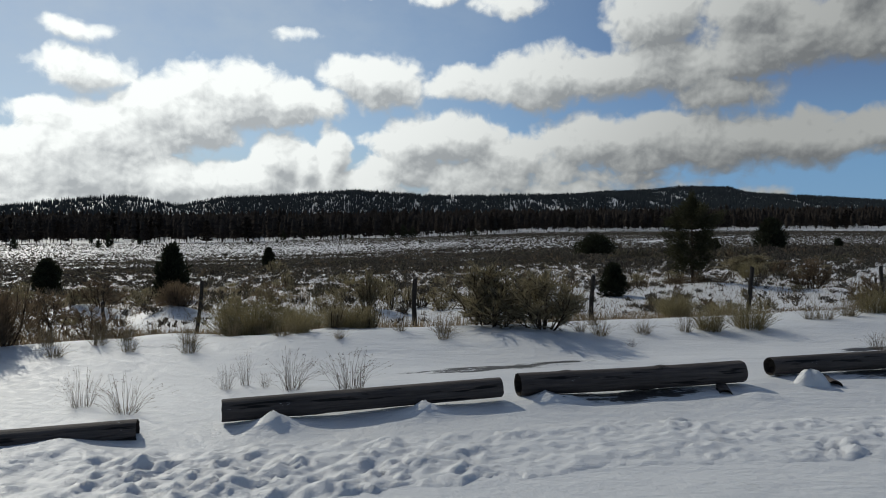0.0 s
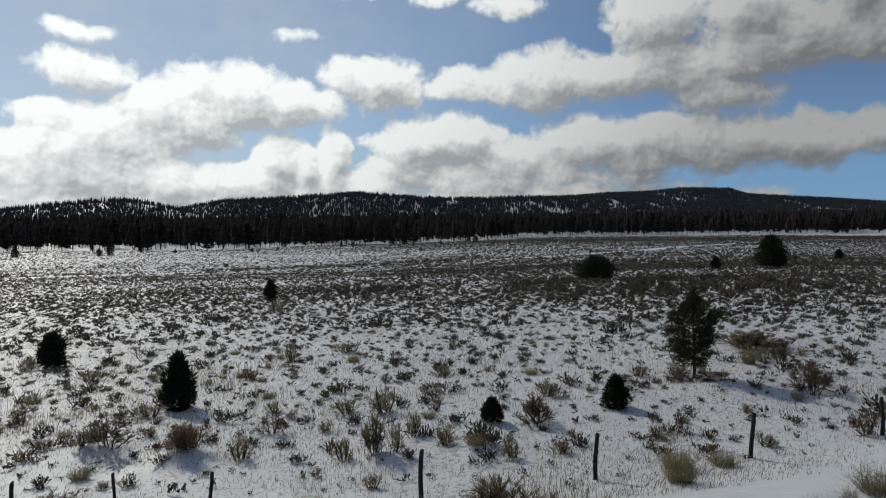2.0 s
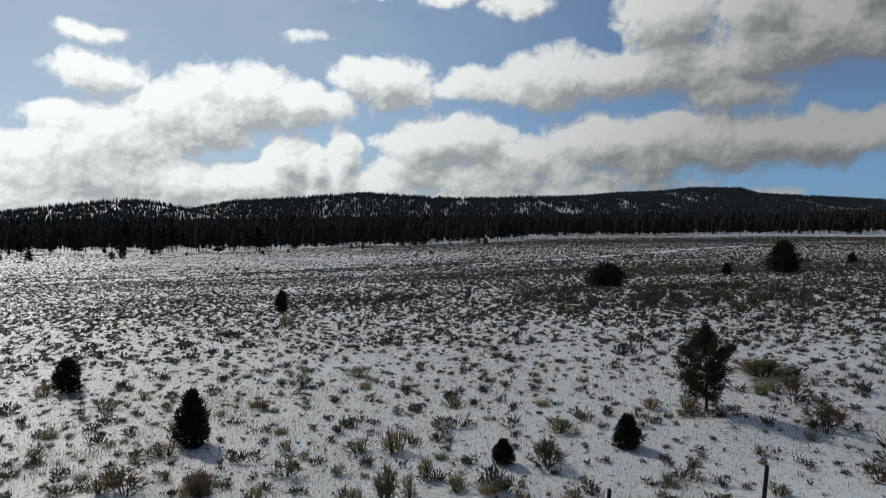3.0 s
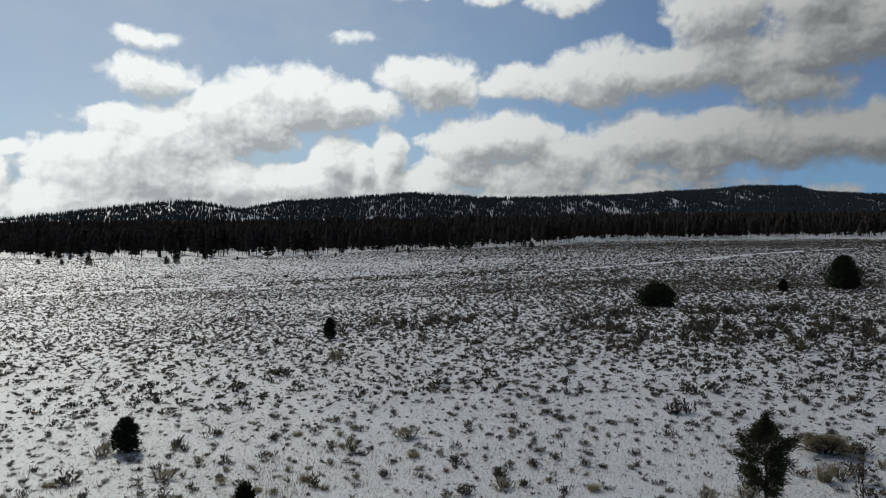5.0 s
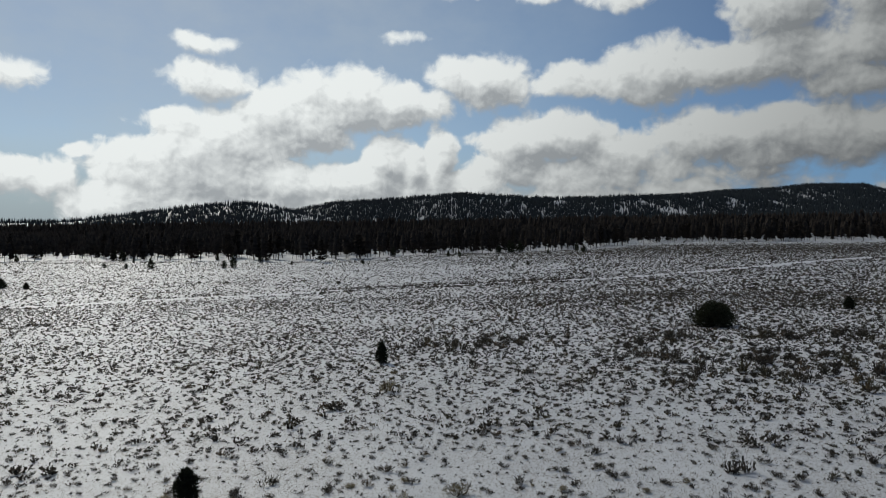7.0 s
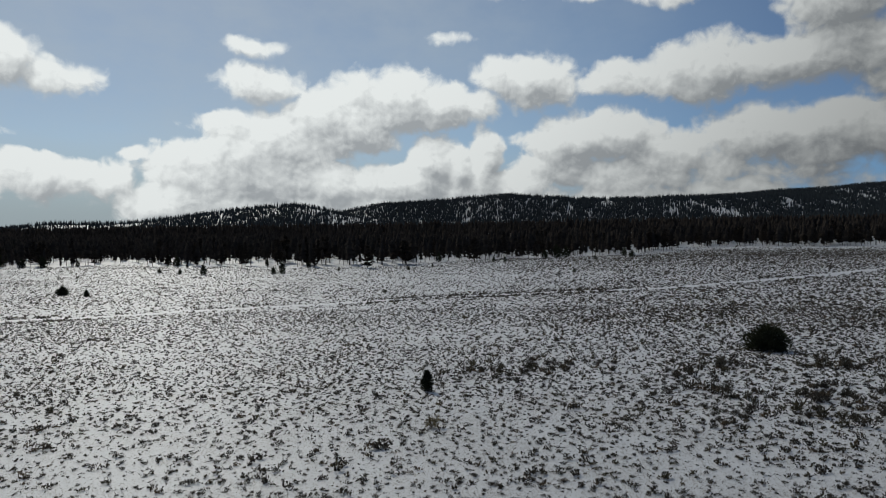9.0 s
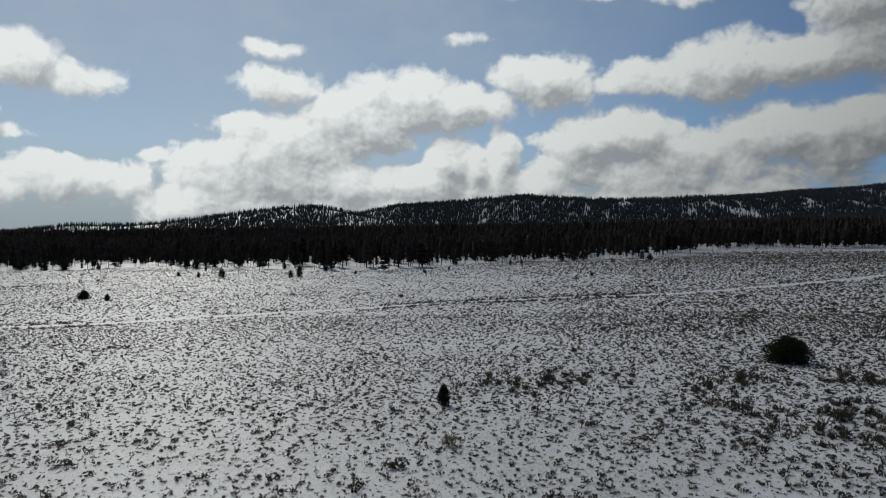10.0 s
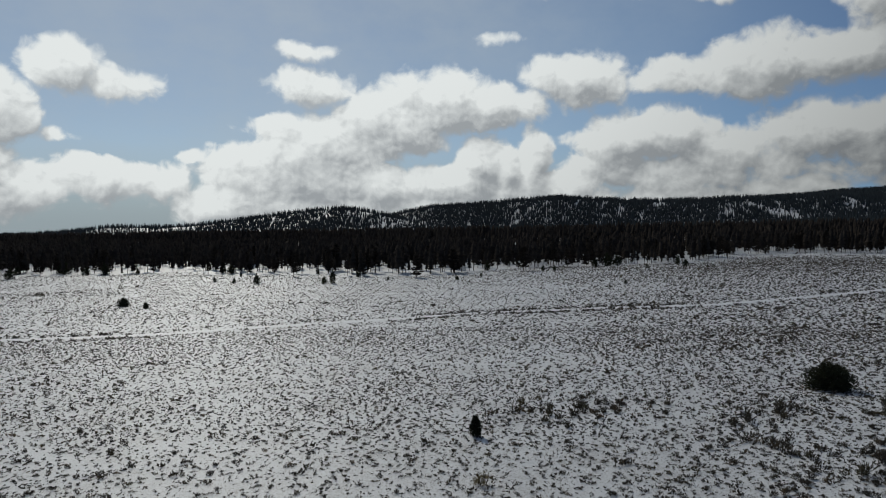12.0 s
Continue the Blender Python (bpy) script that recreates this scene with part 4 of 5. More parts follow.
for kind, x, y, w, h in (
        ("dense", 0.82, 11.60, 1.36, 1.19), ("dense", 1.63, 11.00, 1.00, 1.06), ("rabbit", -3.28, 11.34, 1.04, 0.78), ("rabbit", -2.81, 11.87, 0.64, 0.55), ("rabbit", -2.62, 12.86, 0.86, 0.59),
        ("tuft", -3.55, 9.47, 0.44, 0.56), ("rabbit", -2.25, 10.60, 0.40, 0.46), ("sage", -1.82, 11.14, 0.47, 0.45), ("rabbit", -1.39, 11.11, 0.42, 0.42), ("sage", -1.20, 11.19, 0.52, 0.45), ("tuft", -4.89, 9.61, 0.40, 0.42),
        ("tuft", -5.14, 8.96, 0.49, 0.34), ("tuft", -4.38, 9.45, 0.40, 0.36), ("dense", -1.95, 17.56, 0.52, 1.15), ("sage", -1.40, 17.70, 0.55, 1.0), ("rabbit", 5.34, 11.84, 0.61, 0.58), ("rabbit", 5.18, 15.07, 0.61, 0.61),
        ("tuft", 4.06, 11.40, 0.43, 0.59), ("rabbit", 4.54, 11.57, 0.48, 0.48), ("tuft", 2.53, 10.93, 0.59, 0.44), ("tuft", 2.24, 11.09, 0.37, 0.37), ("tuft", 3.30, 11.21, 0.57, 0.33), ("branchy", 12.90, 23.76, 1.19, 1.23),
        ("branchy", 11.98, 19.24, 1.00, 0.93), ("rabbit", 13.18, 29.40, 0.62, 0.95), ("sage", 13.99, 29.92, 0.95, 0.80), ("branchy", 2.72, 20.90, 1.19, 0.94), ("tuft", 7.18, 12.82, 0.76, 0.43), ("tuft", 7.91, 13.24, 0.66, 0.50),
        ("rabbit", 8.71, 13.71, 0.69, 0.63), ("rabbit", 6.75, 16.52, 0.62, 0.41), ("sage", 9.33, 27.60, 1.38, 0.69), ("brown", -6.82, 17.64, 1.1, 0.85), ("branchy", -9.05, 17.92, 1.18, 0.91), ("sage", -5.42, 17.48, 0.74, 0.77),
        ("branchy", -5.20, 19.98, 0.91, 0.81), ("sage", -1.09, 19.82, 0.70, 0.90), ("branchy", 2.69, 20.56, 0.83, 1.07), ("sage", -2.04, 22.18, 1.20, 1.08),
        ("sage", -3.25, 22.10, 1.16, 0.63), ("sage", 3.60, 24.26, 1.26, 0.69), ("sage", 8.60, 18.26, 0.77, 0.46), ("branchy", 6.84, 19.82, 0.47, 0.73), ("rabbit", 5.55, 16.31, 0.72, 0.66), ("sage", 3.01, 17.90, 0.76, 0.51),
        ("sage", 1.69, 17.58, 0.67, 0.65), ("sage", -0.01, 18.70, 0.95, 0.71), ("sage", 5.99, 19.22, 0.81, 0.42), ("sage", 7.77, 27.46, 1.04, 0.69), ("sage", -0.18, 28.64, 1.08, 0.60), ("branchy", 13.24, 24.60, 1.55, 1.28),
        ("dense", 14.98, 33.26, 2.36, 1.06), ("branchy", 14.48, 29.18, 0.9, 0.85), ("sage", -15.63, 63.50, 2.13, 1.59), ("sage", -5.23, 36.44, 1.83, 0.79), ("sage", -7.81, 34.24, 0.98, 1.15), ("sage", -9.72, 17.88, 0.76, 0.53),
        ("sage", -11.18, 18.56, 0.94, 0.39), ("sage", -13.65, 21.54, 0.91, 0.73), ("sage", -9.75, 22.02, 1.49, 0.63), ("sage", -15.57, 29.46, 1.49, 0.60), ("sage", -20.81, 33.56, 1.27, 0.85), ("weed", -3.67, 6.87, 0.50, 0.47),
        ("weed", -3.11, 6.62, 0.65, 0.48), ("weed", -2.29, 7.84, 0.24, 0.53), ("weed", -2.46, 7.67, 0.34, 0.34), ("weed", -1.72, 7.62, 0.62, 0.59), ("weed", -1.04, 7.57, 0.81, 0.57), ("tuft", -0.69, 10.70, 0.38, 0.30),
        ("tuft", -0.00, 10.78, 0.63, 0.34), ("weed", 6.49, 10.06, 0.43, 0.39), ("weed", -2.05, 7.77, 0.24, 0.21), ("tuft", -4.96, 11.57, 0.48, 0.38), ("tuft", -2.43, 10.23, 0.59, 0.30), ("tuft", -1.56, 10.10, 0.34, 0.24),
        ("tuft", -5.46, 9.38, 0.42, 0.40), ("tuft", -4.99, 9.88, 0.42, 0.40), ("tuft", -4.62, 9.88, 0.42, 0.40), ("tuft", -3.70, 9.88, 0.42, 0.40), ("tuft", -3.23, 10.38, 0.42, 0.40), ("tuft", -2.92, 10.88, 0.42, 0.40),
        ("tuft", -1.76, 11.37, 0.42, 0.40), ("tuft", -0.00, 10.37, 0.42, 0.40), ("tuft", 2.62, 11.87, 0.42, 0.40), ("tuft", 7.99, 13.37, 0.42, 0.40), ("tuft", 6.93, 12.87, 0.42, 0.40), ("weed", 6.59, 10.37, 0.40, 0.29), ("weed", 2.88, 10.37, 0.25, 0.16), ("branchy", -7.27, 12.38, 1.00, 1.12), ("branchy", -5.88, 11.38, 1.00, 0.72),
        ("brown", -6.13, 9.38, 0.95, 1.15), ("rabbit", -3.34, 11.38, 0.75, 0.62), ("rabbit", -1.72, 11.38, 0.60, 0.45), ("sage", -1.34, 12.37, 0.70, 0.60), ("sage", -2.73, 17.37, 0.60, 0.70)):
    shrub(kind, x, y, w, h)

# ------------------------------------------------------------------ single trees
def tree(kind, label, meshes, x, y, sx=1.0, sz=1.0, turn=0.0, group="conifers on the plain"):
    plant(kind, "trunk", meshes[0], "crown", meshes[1], x, y, (sx, sx, sz), label, "tree", group, turn)
    placed.append((x, y, 1.4 * sx))


TR = np.random.RandomState(8)
PINE = conifer_meshes(TR, 2.80, 2.20, 15, 6, 150, NEEDLE, 0.19, 0.22, 0.20, 0.026, 0.34, 0.075, True, 0.45, 0.050, 1.5, (0.05, 0.6))
JUN = juniper_meshes(TR, 1.66, 1.75, 30, 170, JUNIPER, 0.14, 0.70, 0.05)
ROUND = juniper_meshes(TR, 2.2, 1.85, 26, 150, JUNIPER, 0.20, 0.38, 0.06)
WIDE = juniper_meshes(TR, 2.8, 5.9, 40, 130, JUNIPER, 0.38, 0.22, 0.16)
FAR_JUNIPER = juniper_meshes(TR, 4.6, 5.0, 20, 26, JUNIPER, 0.85, 0.38, 0.16)
YOUNG = juniper_meshes(TR, 4.6, 5.0, 36, 130, JUNIPER, 0.42, 0.38, 0.16)
tree("pine_tree", "young dark green pine with open lower limbs", PINE, 9.75, 26.6, 1.06, 1.16)
tree("juniper", "bushy dark conical juniper on the snowy plain", JUN, -9.3, 23.3, 1.06, 1.18)
tree("juniper", "dark rounded juniper beside low sagebrush", ROUND, -20.1, 34.5, 0.95, 0.84)
tree("juniper", "small dark juniper leaning over sagebrush", JUN, 5.63, 22.5, 0.84, 0.66, 2.0)
tree("juniper", "low dark conical juniper in the field", JUN, 1.37, 20.95, 0.60, 0.46, 1.0)
tree("juniper", "narrow dark juniper in the middle of the plain", ROUND, -20.6, 80.3, 1.0, 1.18)
tree("juniper", "broad dark spreading juniper on the plain", WIDE, 26.8, 119.5, 1.46, 1.2)
tree("juniper", "tall broad dark juniper on the plain", YOUNG, 72.6, 150.6, 1.72, 1.5)
tree("juniper", "small dark juniper on the plain", ROUND, 57.3, 143.2, 1.45, 1.16)
tree("juniper", "small dark juniper on the plain", ROUND, 129.0, 221.8, 1.9, 1.5, 2.0)
tree("juniper", "spreading dark tree standing alone in the snow", WIDE, -220.0, 243.2, 0.95, 1.15, 1.0)
tree("juniper", "small dark tree beside the track", YOUNG, -203.0, 237.0, 0.55, 0.6, 1.0)

# skirt of dry twigs under the pine
for x, y, w, h in ((9.1, 26.3, 1.0, 0.4), (10.1, 25.9, 1.2, 0.35), (10.8, 26.4, 1.0, 0.35), (9.5, 25.6, 1.0, 0.3), (8.7, 25.8, 0.8, 0.3)):
    shrub("branchy", x, y, w, h)


# ------------------------------------------------------------------ sagebrush of the plain
def free_of(x, y, gap=0.4):
    p = np.array(placed)
    keep = np.ones(len(x), bool)
    for px, py, w in p:
        keep &= np.hypot(x - px, y - py) > w * 0.4 + gap
    return keep


def forest_edge(x):
    """Distance of the forest's edge along y."""
    u = np.clip(x, -700, 420)
    return 6 * np.sin(u * 0.05) + 26 * fbm(u, u * 0 + 3.0, 60, 3, 2.0) + np.interp(u, [-700, -600, -409, -325, -189, -143, -62, 23, 80, 157, 420], [420, 420, 395, 436, 402, 425, 525, 530, 640, 640, 650])


def scatter(rng, count, y0, y1, power=1.0):
    """Points over the wedge of the plain between two distances."""
    d = np.sqrt(rng.uniform(y0 ** 2, y1 ** 2, count)) if power == 1.0 else y0 + (y1 - y0) * rng.rand(count) ** power
    a = rng.uniform(-1.02, 0.70, count)
    x, y = d * np.sin(a), d * np.cos(a)
    return x, y


def brushy(x, y):
    """How brushy the plain is at a place, 0 to 1."""
    n = fbm(x, y, 22.0, 3, 12.0) + 0.35 * fbm(x, y * 0.4, 7.0, 2, 19.0)
    belt = np.exp(-((y - 88 + 0.1 * x) / 16) ** 2) * smooth(x, -12, 15)
    # brush is thicker on the right, with more added to darken for cloud shadow
    right = smooth(x / np.maximum(y, 1), -0.25, 0.35) * smooth(y, 90, 260)
    return np.clip(0.56 + 0.85 * n + 0.05 * belt + 0.55 * right, 0.12, 1)


fill = np.random.RandomState(14)
x, y = scatter(fill, 900, 14.2, 40)
ok = free_of(x, y) & (fill.rand(900) < brushy(x, y)) & (y - 0.3 * x > 15.5)
for px, py in list(zip(x[ok], y[ok]))[:125]:
    kind = fill.choice(["sage", "sage", "sage", "sage", "branchy", "rabbit"])
    w = fill.uniform(0.3, 0.7)
    shrub(kind, px, py, w, w * fill.uniform(0.5, 0.85))


def spread(rng, gap, y0, y1, least=0.35):
    """Evenly spread, jittered points over the wedge of the plain between two distances."""
    X, Y = np.meshgrid(np.arange(-0.86 * y1, 0.65 * y1, gap), np.arange(y0 * 0.5, y1, gap))
    x, y = X.ravel() + rng.uniform(-0.46, 0.46, X.size) * gap, Y.ravel() + rng.uniform(-0.46, 0.46, X.size) * gap
    d, a = np.hypot(x, y), np.arctan2(x, y)
    ok = (d > y0) & (d < y1) & (a > -1.02) & (a < 0.70) & (rng.rand(len(x)) < least + brushy(x, y))
    return x[ok], y[ok]


def brush_stuff(name, rng, x, y, blades, wide, label, fine=1.0, tall=1.0, vary=0.40):
    """Joined low shrubs: each a ragged, uneven clump of upright sprigs that spread from a few heads."""
    n = len(x)
    z = height(x, y)
    side = smooth(x / np.maximum(y, 1), -0.35, 0.2)
    # bigger shrubs on the right; the distant growth term darkens for cloud shadow
    w = wide * rng.lognormal(0.0, vary, n) * (0.94 + 0.12 * side + 0.26 * side * smooth(y, 85, 170))
    h = w ** 0.8 * rng.uniform(0.28, 0.58, n) * tall
    shape = (n, blades)
    heads = rng.normal(0, 0.17, (n, 4, 2))
    grow = rng.uniform(0.55, 1.15, (n, 4))
    pick = rng.randint(0, 4, shape)
    ox, oy = np.take_along_axis(heads[..., 0], pick, 1), np.take_along_axis(heads[..., 1], pick, 1)
    top = np.take_along_axis(grow, pick, 1)
    a, q, f = rng.uniform(0, 2 * math.pi, shape), rng.rand(*shape) ** 0.6, rng.rand(*shape)
    rad = 0.20 * q * (0.6 + 0.6 * f)
    dx, dy = np.cos(a), np.sin(a)
    W, H = w[:, None], h[:, None] * top
    bx, by = x[:, None] + (ox + dx * rad) * W, y[:, None] + (oy + dy * rad) * W
    bz = z[:, None] + H * (0.55 * f - 0.08)
    ln = H * rng.uniform(0.32, 0.62, shape)
    d = unit(np.stack([dx * 0.55 * q, dy * 0.55 * q, np.full(shape, 0.8)], -1) + rng.normal(0, 0.34, shape + (3,)))
    base = np.stack([bx, by, bz], -1)
    tip = base + d * ln[..., None]
    # some sprigs narrow upwards, more of them widen into a leafy end
    turned = (rng.rand(*shape) < 0.6)[..., None]
    foot, end = np.where(turned, tip, base), np.where(turned, base, tip)
    s = Soup()
    width = (W * rng.uniform(0.07, 0.15, shape) * fine * (40 / blades) ** 0.6).ravel()
    s.blades(foot.reshape(-1, 3), end.reshape(-1, 3), width, rng)
    tagged(part(name, s.mesh(name, FIELD_SHRUB)), label, "shrubs", kind="stuff")


fill = np.random.RandomState(21)
x, y = spread(fill, 1.25, 17, 50)
ok = (y - 0.3 * x > 15.5) & free_of(x, y, 0.2)
brush_stuff("sagebrush_near_fence", fill, x[ok], y[ok], 130, 0.56, "small grey-brown sagebrush scattered over snow", 0.8, 0.9)
x, y = spread(fill, 0.95, 15, 60)
ok = (y - 0.3 * x > 14.2) & free_of(x, y, 0.1)
brush_stuff("low_brush", fill, x[ok], y[ok], 26, 0.24, "small dry brown shrublets between the sagebrush", 0.8)
# a belt of taller brush in the middle of the plain
x, y = fill.uniform(-26, 46, 900), fill.uniform(62, 112, 900)
band = np.exp(-((y - 99 - 0.12 * x) / 5.5) ** 2) * smooth(x, -26, -8) + 0.55 * np.exp(-((y - 82) / 13) ** 2) * smooth(x, -4, 16)
ok = free_of(x, y, 0.3) & (fill.rand(900) < band * (0.25 + 1.2 * smooth(fbm(x, y, 8.0, 2, 44.0), -0.12, 0.12)))
brush_stuff("sagebrush_thicket", fill, x[ok], y[ok], 90, 1.15, "taller dark sagebrush thicket in the plain", 1.1, 1.7, 0.30)
x, y = spread(fill, 1.0, 60, 125)
ok = track_distance(x, y) > 1.3
brush_stuff("low_brush", fill, x[ok], y[ok], 9, 0.38, "small dry brown shrublets between the sagebrush", 1.1)
x, y = spread(fill, 1.08, 48, 95)
ok = free_of(x, y, 0.2) & (track_distance(x, y) > 1.3)
brush_stuff("sagebrush_near_field", fill, x[ok], y[ok], 42, 0.70, "low grey-brown sagebrush scattered over snow", 1.1, 0.80)
x, y = spread(fill, 1.08, 95, 210)
ok = track_distance(x, y) > 1.2
brush_stuff("sagebrush_middle_field", fill, x[ok], y[ok], 9, 0.74, "low grey-brown sagebrush across the snowy plain", 1.15, 0.90)
x, y = spread(fill, 1.55, 210, 680, 0.25)
ok = (track_distance(x, y) > 1.2) & (y > 60) & (y < forest_edge(x) + 10)
ok &= fill.rand(len(x)) > 0.9 * smooth(y - forest_edge(x), -12 - 75 * smooth(x, 10, 50), 0)
brush_stuff("sagebrush_far_field", fill, x[ok], y[ok], 3, 0.98, "low grey-brown sagebrush on the far plain", 1.15)


# brush crowding the edges of the tracks, tallest on the middle stretch
x, y = scatter(fill, 90000, 90, 470)
edge = track_distance(x, y)
much = 0.10 + 0.7 * smooth(fbm(x, y, 25.0, 2, 50.0), -0.05, 0.2) * (1 - smooth(x, 0, 40)) + smooth(x, -90, -50) * (1 - smooth(x, -10, 20))
ok = (edge > 1.2) & (edge < 3.0) & (fill.rand(len(x)) < much)
brush_stuff("verge_brush", fill, x[ok], y[ok], 10, 1.25, "low brown brush along the edges of the track", 1.1, 1.35)


def stubble():
    """Short dry grass that pokes through the snow of the field."""
    rng = np.random.RandomState(41)
    n = 250000
    x, y = scatter(rng, n, 10.0, 80, 1.7)
    ok = (y - 0.3 * x > 12.7) & (fbm(x, y, 5.0, 3, 20.0) + 0.12 + rng.normal(0, 0.16, n) > 0)
    x, y = x[ok], y[ok]
    n = len(x)
    base = np.stack([x, y, height(x, y) - 0.01], -1)
    tip = base + np.stack([rng.normal(0.01, 0.035, n), rng.normal(0, 0.035, n), rng.uniform(0.04, 0.15, n) * (1 + 1.4 * smooth(fbm(x, y, 2.2, 2, 25.0), 0.05, 0.25) * (1 - smooth(y, 26, 40)))], -1)
    s = Soup()
    s.blades(base, tip, rng.uniform(0.007, 0.018, n) * (0.7 + y / 40), rng)
    tagged(part("stubble_grass", s.mesh("stubble_grass", STUBBLE)), "short dry grass stubble poking through thin snow", "grass", kind="stuff")


stubble()

# ------------------------------------------------------------------ forest
FR = np.random.RandomState(51)
FOREST_TREES = [conifer_meshes(FR, FR.uniform(14, 19), FR.uniform(4.4, 5.8), 13, 5, 8, FOREST, FR.uniform(0.06, 0.34), 0.05, 1.7, 0.85, 0.52, 0.26, False) for _ in range(6)]


def forest_tree(i, x, y, wide, tall, label):
    plant("conifer", "trunk", FOREST_TREES[i][0], "crown", FOREST_TREES[i][1], x, y, (wide, wide, tall), label, "tree", "conifers of the forest edge", FR.uniform(0, 6.28))


n = 0
while n < 250:
    x = FR.uniform(-640, 430)
    y = float(forest_edge(x)) + abs(FR.normal(0, 50)) - (FR.rand() < 0.10) * FR.uniform(0, 30)
    if x / y < -1.35 or x / y > 0.75:
        continue
    sz = FR.uniform(0.62, 1.15) if y > forest_edge(x) else FR.uniform(0.35, 0.75)
    forest_tree(FR.randint(6), x, y, sz * FR.uniform(0.85, 1.2), sz, "tall dark conifer at the forest edge")
    n += 1

# the trees that stand out in front of the forest: x, y, width, height
for x, y, w, h in ((-300, 413, 4.5, 9.5), (-273, 424, 3.6, 7), (-139, 399, 6.5, 14), (-181, 434, 8, 17.5), (-222, 457, 9.5, 20), (-198, 433, 6.5, 16),
                   (-125, 437, 9, 17), (-83, 461, 8, 17.5), (-58, 506, 6, 13), (33, 584, 6, 12), (60, 591, 7, 14)):
    forest_tree(FR.randint(6), x, y, w / 4.9, h / 16.5, "tall dark conifer standing in front of the forest")
for rows in (((-427, 365, 8.7, 6.7), (-460, 400, 6, 6), (-420, 406, 9, 8), (-428, 409, 7, 6.5), (-394, 399, 6.6, 5.8), (-378, 400, 6.6, 7.4), (-357, 409, 3.3, 4.1), (-295, 424, 5, 6.5), (-284, 417, 6.4, 6.4), (-262, 396, 2.2, 2.8), (-257, 360, 3, 2.6)),
             ((-239, 354, 3, 2.9), (-223, 353, 5, 5.4), (-180, 355, 3.6, 4), (-176, 358, 4.2, 6.8), (-218, 421, 3.1, 3.9), (-178, 399, 3.5, 3.7), (-149, 377, 2.2, 2.2), (-108, 383, 2.2, 2.2), (-100, 409, 2, 2.3), (-109, 465, 5, 6), (-69, 458, 2.6, 3.9)),
             ((-109, 535, 7.2, 6.3), (-62, 463, 3, 3.2), (-30, 515, 9, 8.5), (-23, 518, 8, 7), (-38, 503, 6, 5.8), (19, 513, 4.4, 5.8), (23, 487, 5.4, 4.7), (-2, 473, 2.2, 2.7), (36, 476, 2, 2), (-12, 358, 2, 1.9))):
    for x, y, w, h in rows:
        plant("juniper", "trunk", FAR_JUNIPER[0], "crown", FAR_JUNIPER[1], x, y, (w / 4.9, w / 4.9, h / 4.5), "dark rounded juniper in front of the forest", "tree", "junipers by the forest", FR.uniform(0, 6.28))


def forest_stuff(name, rng, x, y, tall, layers, sides, label, trunks=True, wide=(0.11, 0.18), foot=(0.05, 0.25), needle=None, bole=0.012):
    """Joined conifers: ragged layered crowns on thin trunks."""
    n = len(x)
    z = height(x, y)
    h = tall * rng.uniform(0.5, 1.22, n)
    r = h * rng.uniform(*wide, n)
    s = Soup()
    low = rng.uniform(*foot, n)
    for i in range(layers):
        f0 = low + (1 - low) * i / layers
        f1 = np.minimum(1.0, f0 + (1 - low) * (1.7 / layers + 0.0))
        rad = r * (1 - i / layers) ** 0.6 * (0.8 if i == 0 and layers > 2 else 1.0)
        a = rng.uniform(0, 6.28, n)
        ring = []
        for k in range(sides):
            q = rad * rng.uniform(0.65, 1.3, n)
            t = a + 2 * math.pi * k / sides
            ring.append(np.stack([x + np.cos(t) * q, y + np.sin(t) * q, z + h * (f0 + rng.uniform(-0.03, 0.03, n))], -1))
        top = np.stack([x, y, z + h * f1], -1)
        V = np.stack(ring + [top], 1).reshape(-1, 3)
        b = np.arange(n)[:, None] * (sides + 1)
        s.put(V, np.concatenate([b + [k, (k + 1) % sides, sides] for k in range(sides)]))
    if trunks:
        w = h * bole
        V = np.stack([np.stack([x - w, y, z - 0.3], -1), np.stack([x + w, y, z - 0.3], -1), np.stack([x, y + w, z - 0.3], -1), np.stack([x, y, z + h * 0.6], -1)], 1).reshape(-1, 3)
        b = np.arange(n)[:, None] * 4
        s.put(V, np.concatenate([b + [0, 1, 3], b + [1, 2, 3], b + [2, 0, 3]]))
    tagged(part(name, s.mesh(name, needle or FOREST)), label, "forest", kind="stuff")


def belt(rng, count, d0, d1):
    y = np.sqrt(rng.uniform(d0 ** 2, d1 ** 2, count))
    return rng.uniform(-1.5, 0.85, count) * y, y


x, y = belt(FR, 7200, 385, 760)
ok = (y > forest_edge(x) + 4) & (FR.rand(len(x)) < 0.05 + 1.0 * smooth(y - forest_edge(x), 30, 170))
forest_stuff("forest_front", FR, x[ok], y[ok], 17, 5, 5, "dense dark conifer forest at the edge of the plain", True, (0.14, 0.22), (0.05, 0.30))
x = FR.uniform(-640, 430, 900)
y = forest_edge(x) + 4 + np.abs(FR.normal(0, 60, 900))
ok = (x / y > -1.4) & (x / y < 0.78)
forest_stuff("forest_edge_stand", FR, x[ok], y[ok], 16, 5, 6, "open stand of conifers with bare trunks at the forest edge", True, (0.13, 0.20), (0.14, 0.48), bole=0.017)
x, y = belt(FR, 9000, 740, 1290)
forest_stuff("forest_belt", FR, x, y, 18, 3, 4, "dense dark conifer forest below the hills", False, (0.16, 0.24), (0.0, 0.12))


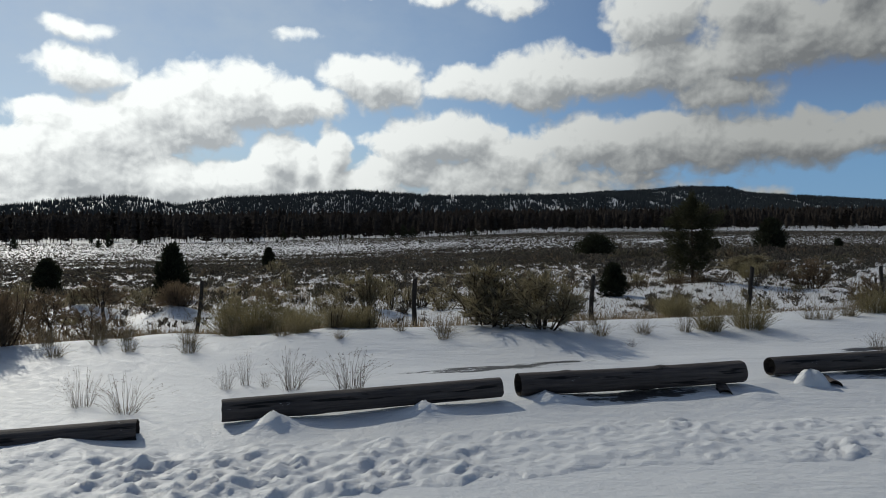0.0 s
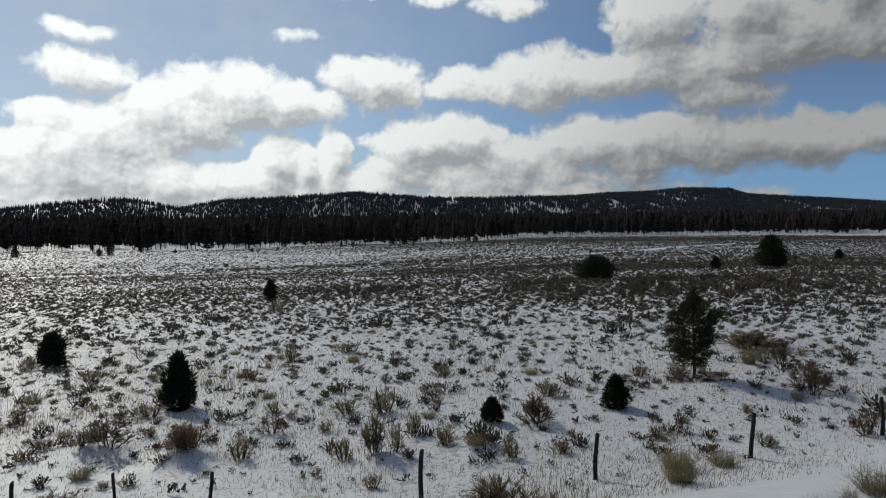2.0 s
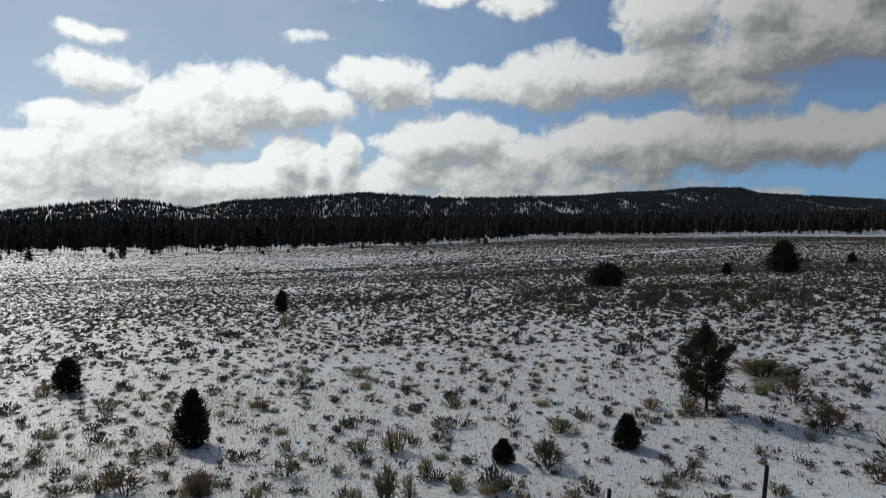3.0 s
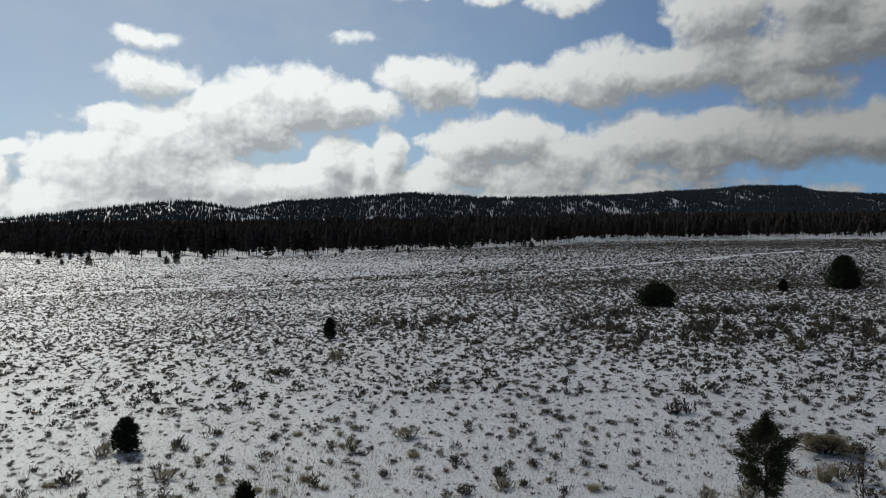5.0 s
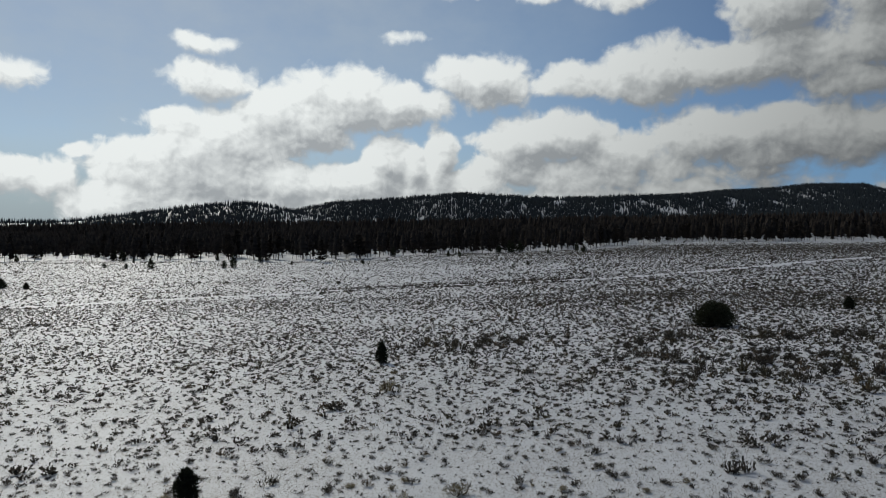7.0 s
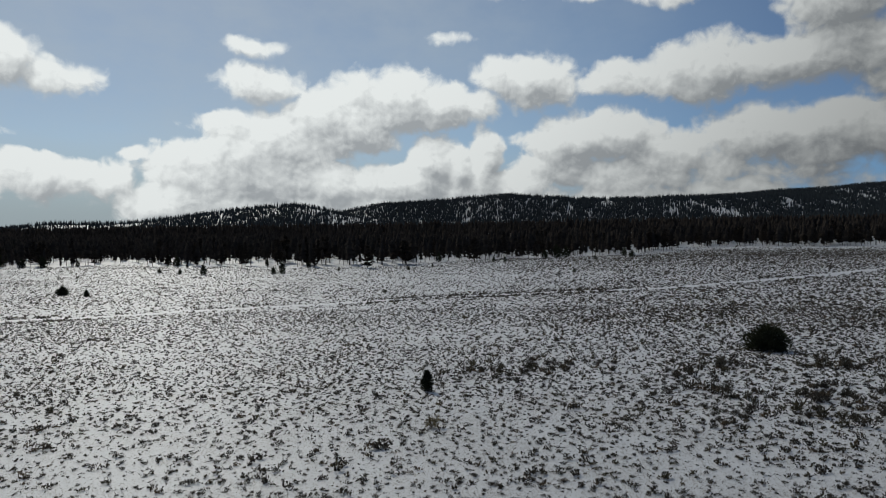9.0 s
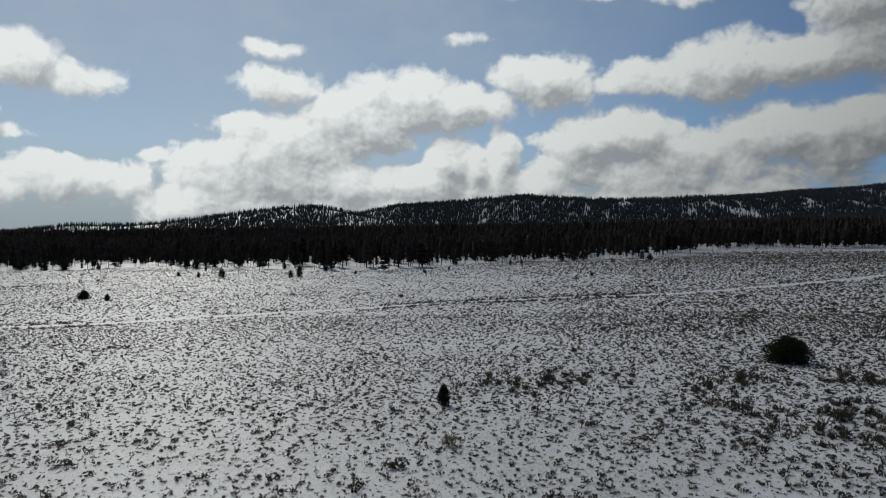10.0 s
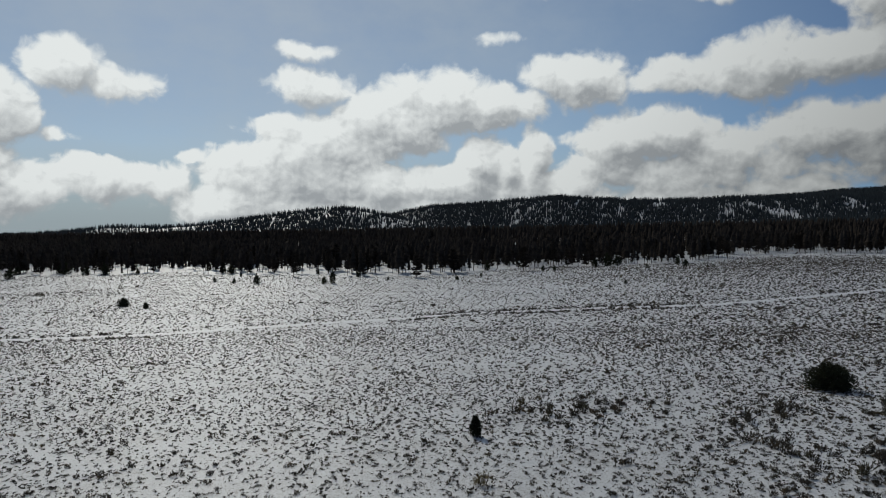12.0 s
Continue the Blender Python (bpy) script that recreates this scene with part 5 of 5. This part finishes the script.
def forest_floor():
    """Needle litter with snow between the trees of the belt."""
    m, k, b = material("needle_litter", 0.9, 0.1)
    pos = k.n.new("ShaderNodeNewGeometry").outputs["Position"]
    snow = k.step(k.noise(pos, 0.22, 5.0, 0.65), 0.58, 0.66)
    k.l.new(k.mix(snow, (0.035, 0.026, 0.018, 1), (0.62, 0.63, 0.64, 1)), b.inputs["Base Color"])
    xs, ys = np.arange(-2000, 1100, 14.0), np.arange(390, 1320, 14.0)
    V, F = sheet(xs, ys, 0.25)
    ok = np.all(V[F][..., 1] > forest_edge(V[F][..., 0]) + 190, axis=1)
    tagged(part("forest_floor", mesh_from("forest_floor", V, F[ok], m)), "forest floor of dark needle litter and patchy snow", "ground", kind="structure")


forest_floor()


def hill_trees():
    rng = np.random.RandomState(61)
    n = 290000
    x, y = belt(rng, n, 1270, 3850)
    u = x / y
    fine = fbm(x, y * 0.35, 46, 3, 31.0)
    slant = fbm(x + y * 0.30, y * 0.30 - x * 0.15, 80, 3, 33.0)
    # how steeply the ground rises towards the viewer
    g = 12.0 / y
    steep = (height(x * (1 + g), y + 12) - height(x * (1 - g), y - 12)) / 24 - height(x, y) / y
    steep = np.clip(steep, 0.055, 0.5)
    # open wood on the nearer hill, closed wood on the middle one, clearings on the far one
    streak = fbm(x, y * 0.10, 20, 2, 36.0)
    west = steep * np.clip(4.2 + 4.0 * fine + 14.0 * streak, 1.0, 12) * (0.62 + 0.38 * smooth(u, -0.85, -0.55))
    middle = steep * np.clip(12 - 48 * np.clip(fine + 0.8 * streak - 0.08, 0, 1) - 48 * np.clip(slant + 0.6 * streak - 0.12, 0, 1), 1.0, 12)
    east = steep * np.clip(11 - 62 * np.clip(0.7 * slant + 0.6 * fine + 0.7 * streak - 0.09, 0, 1), 0.7, 12)
    edge = u + 0.03 * fbm(x, y, 300, 2, 40.0)
    dens = west + (middle - west) * smooth(edge, -0.38, -0.22)
    dens = dens + (east - dens) * smooth(edge, 0.06, 0.14)
    # keep what can be seen: not beyond the crest in front of it
    ray = np.full(n, -9.0)
    for f in (0.45, 0.55, 0.65, 0.72, 0.78, 0.84, 0.9, 0.94, 0.97):
        ray = np.maximum(ray, (height(x * f, y * f) - 12) / (y * f))
    seen = (height(x, y) + 24) / y > ray - 0.002
    ok = seen & (rng.rand(n) < dens)
    forest_stuff("hill_forest", rng, x[ok], y[ok], 19, 1, 4, "conifers scattered over snowy forested hills", False, (0.085, 0.14), (0.0, 0.2), HAZED_HILL_FOREST)


hill_trees()
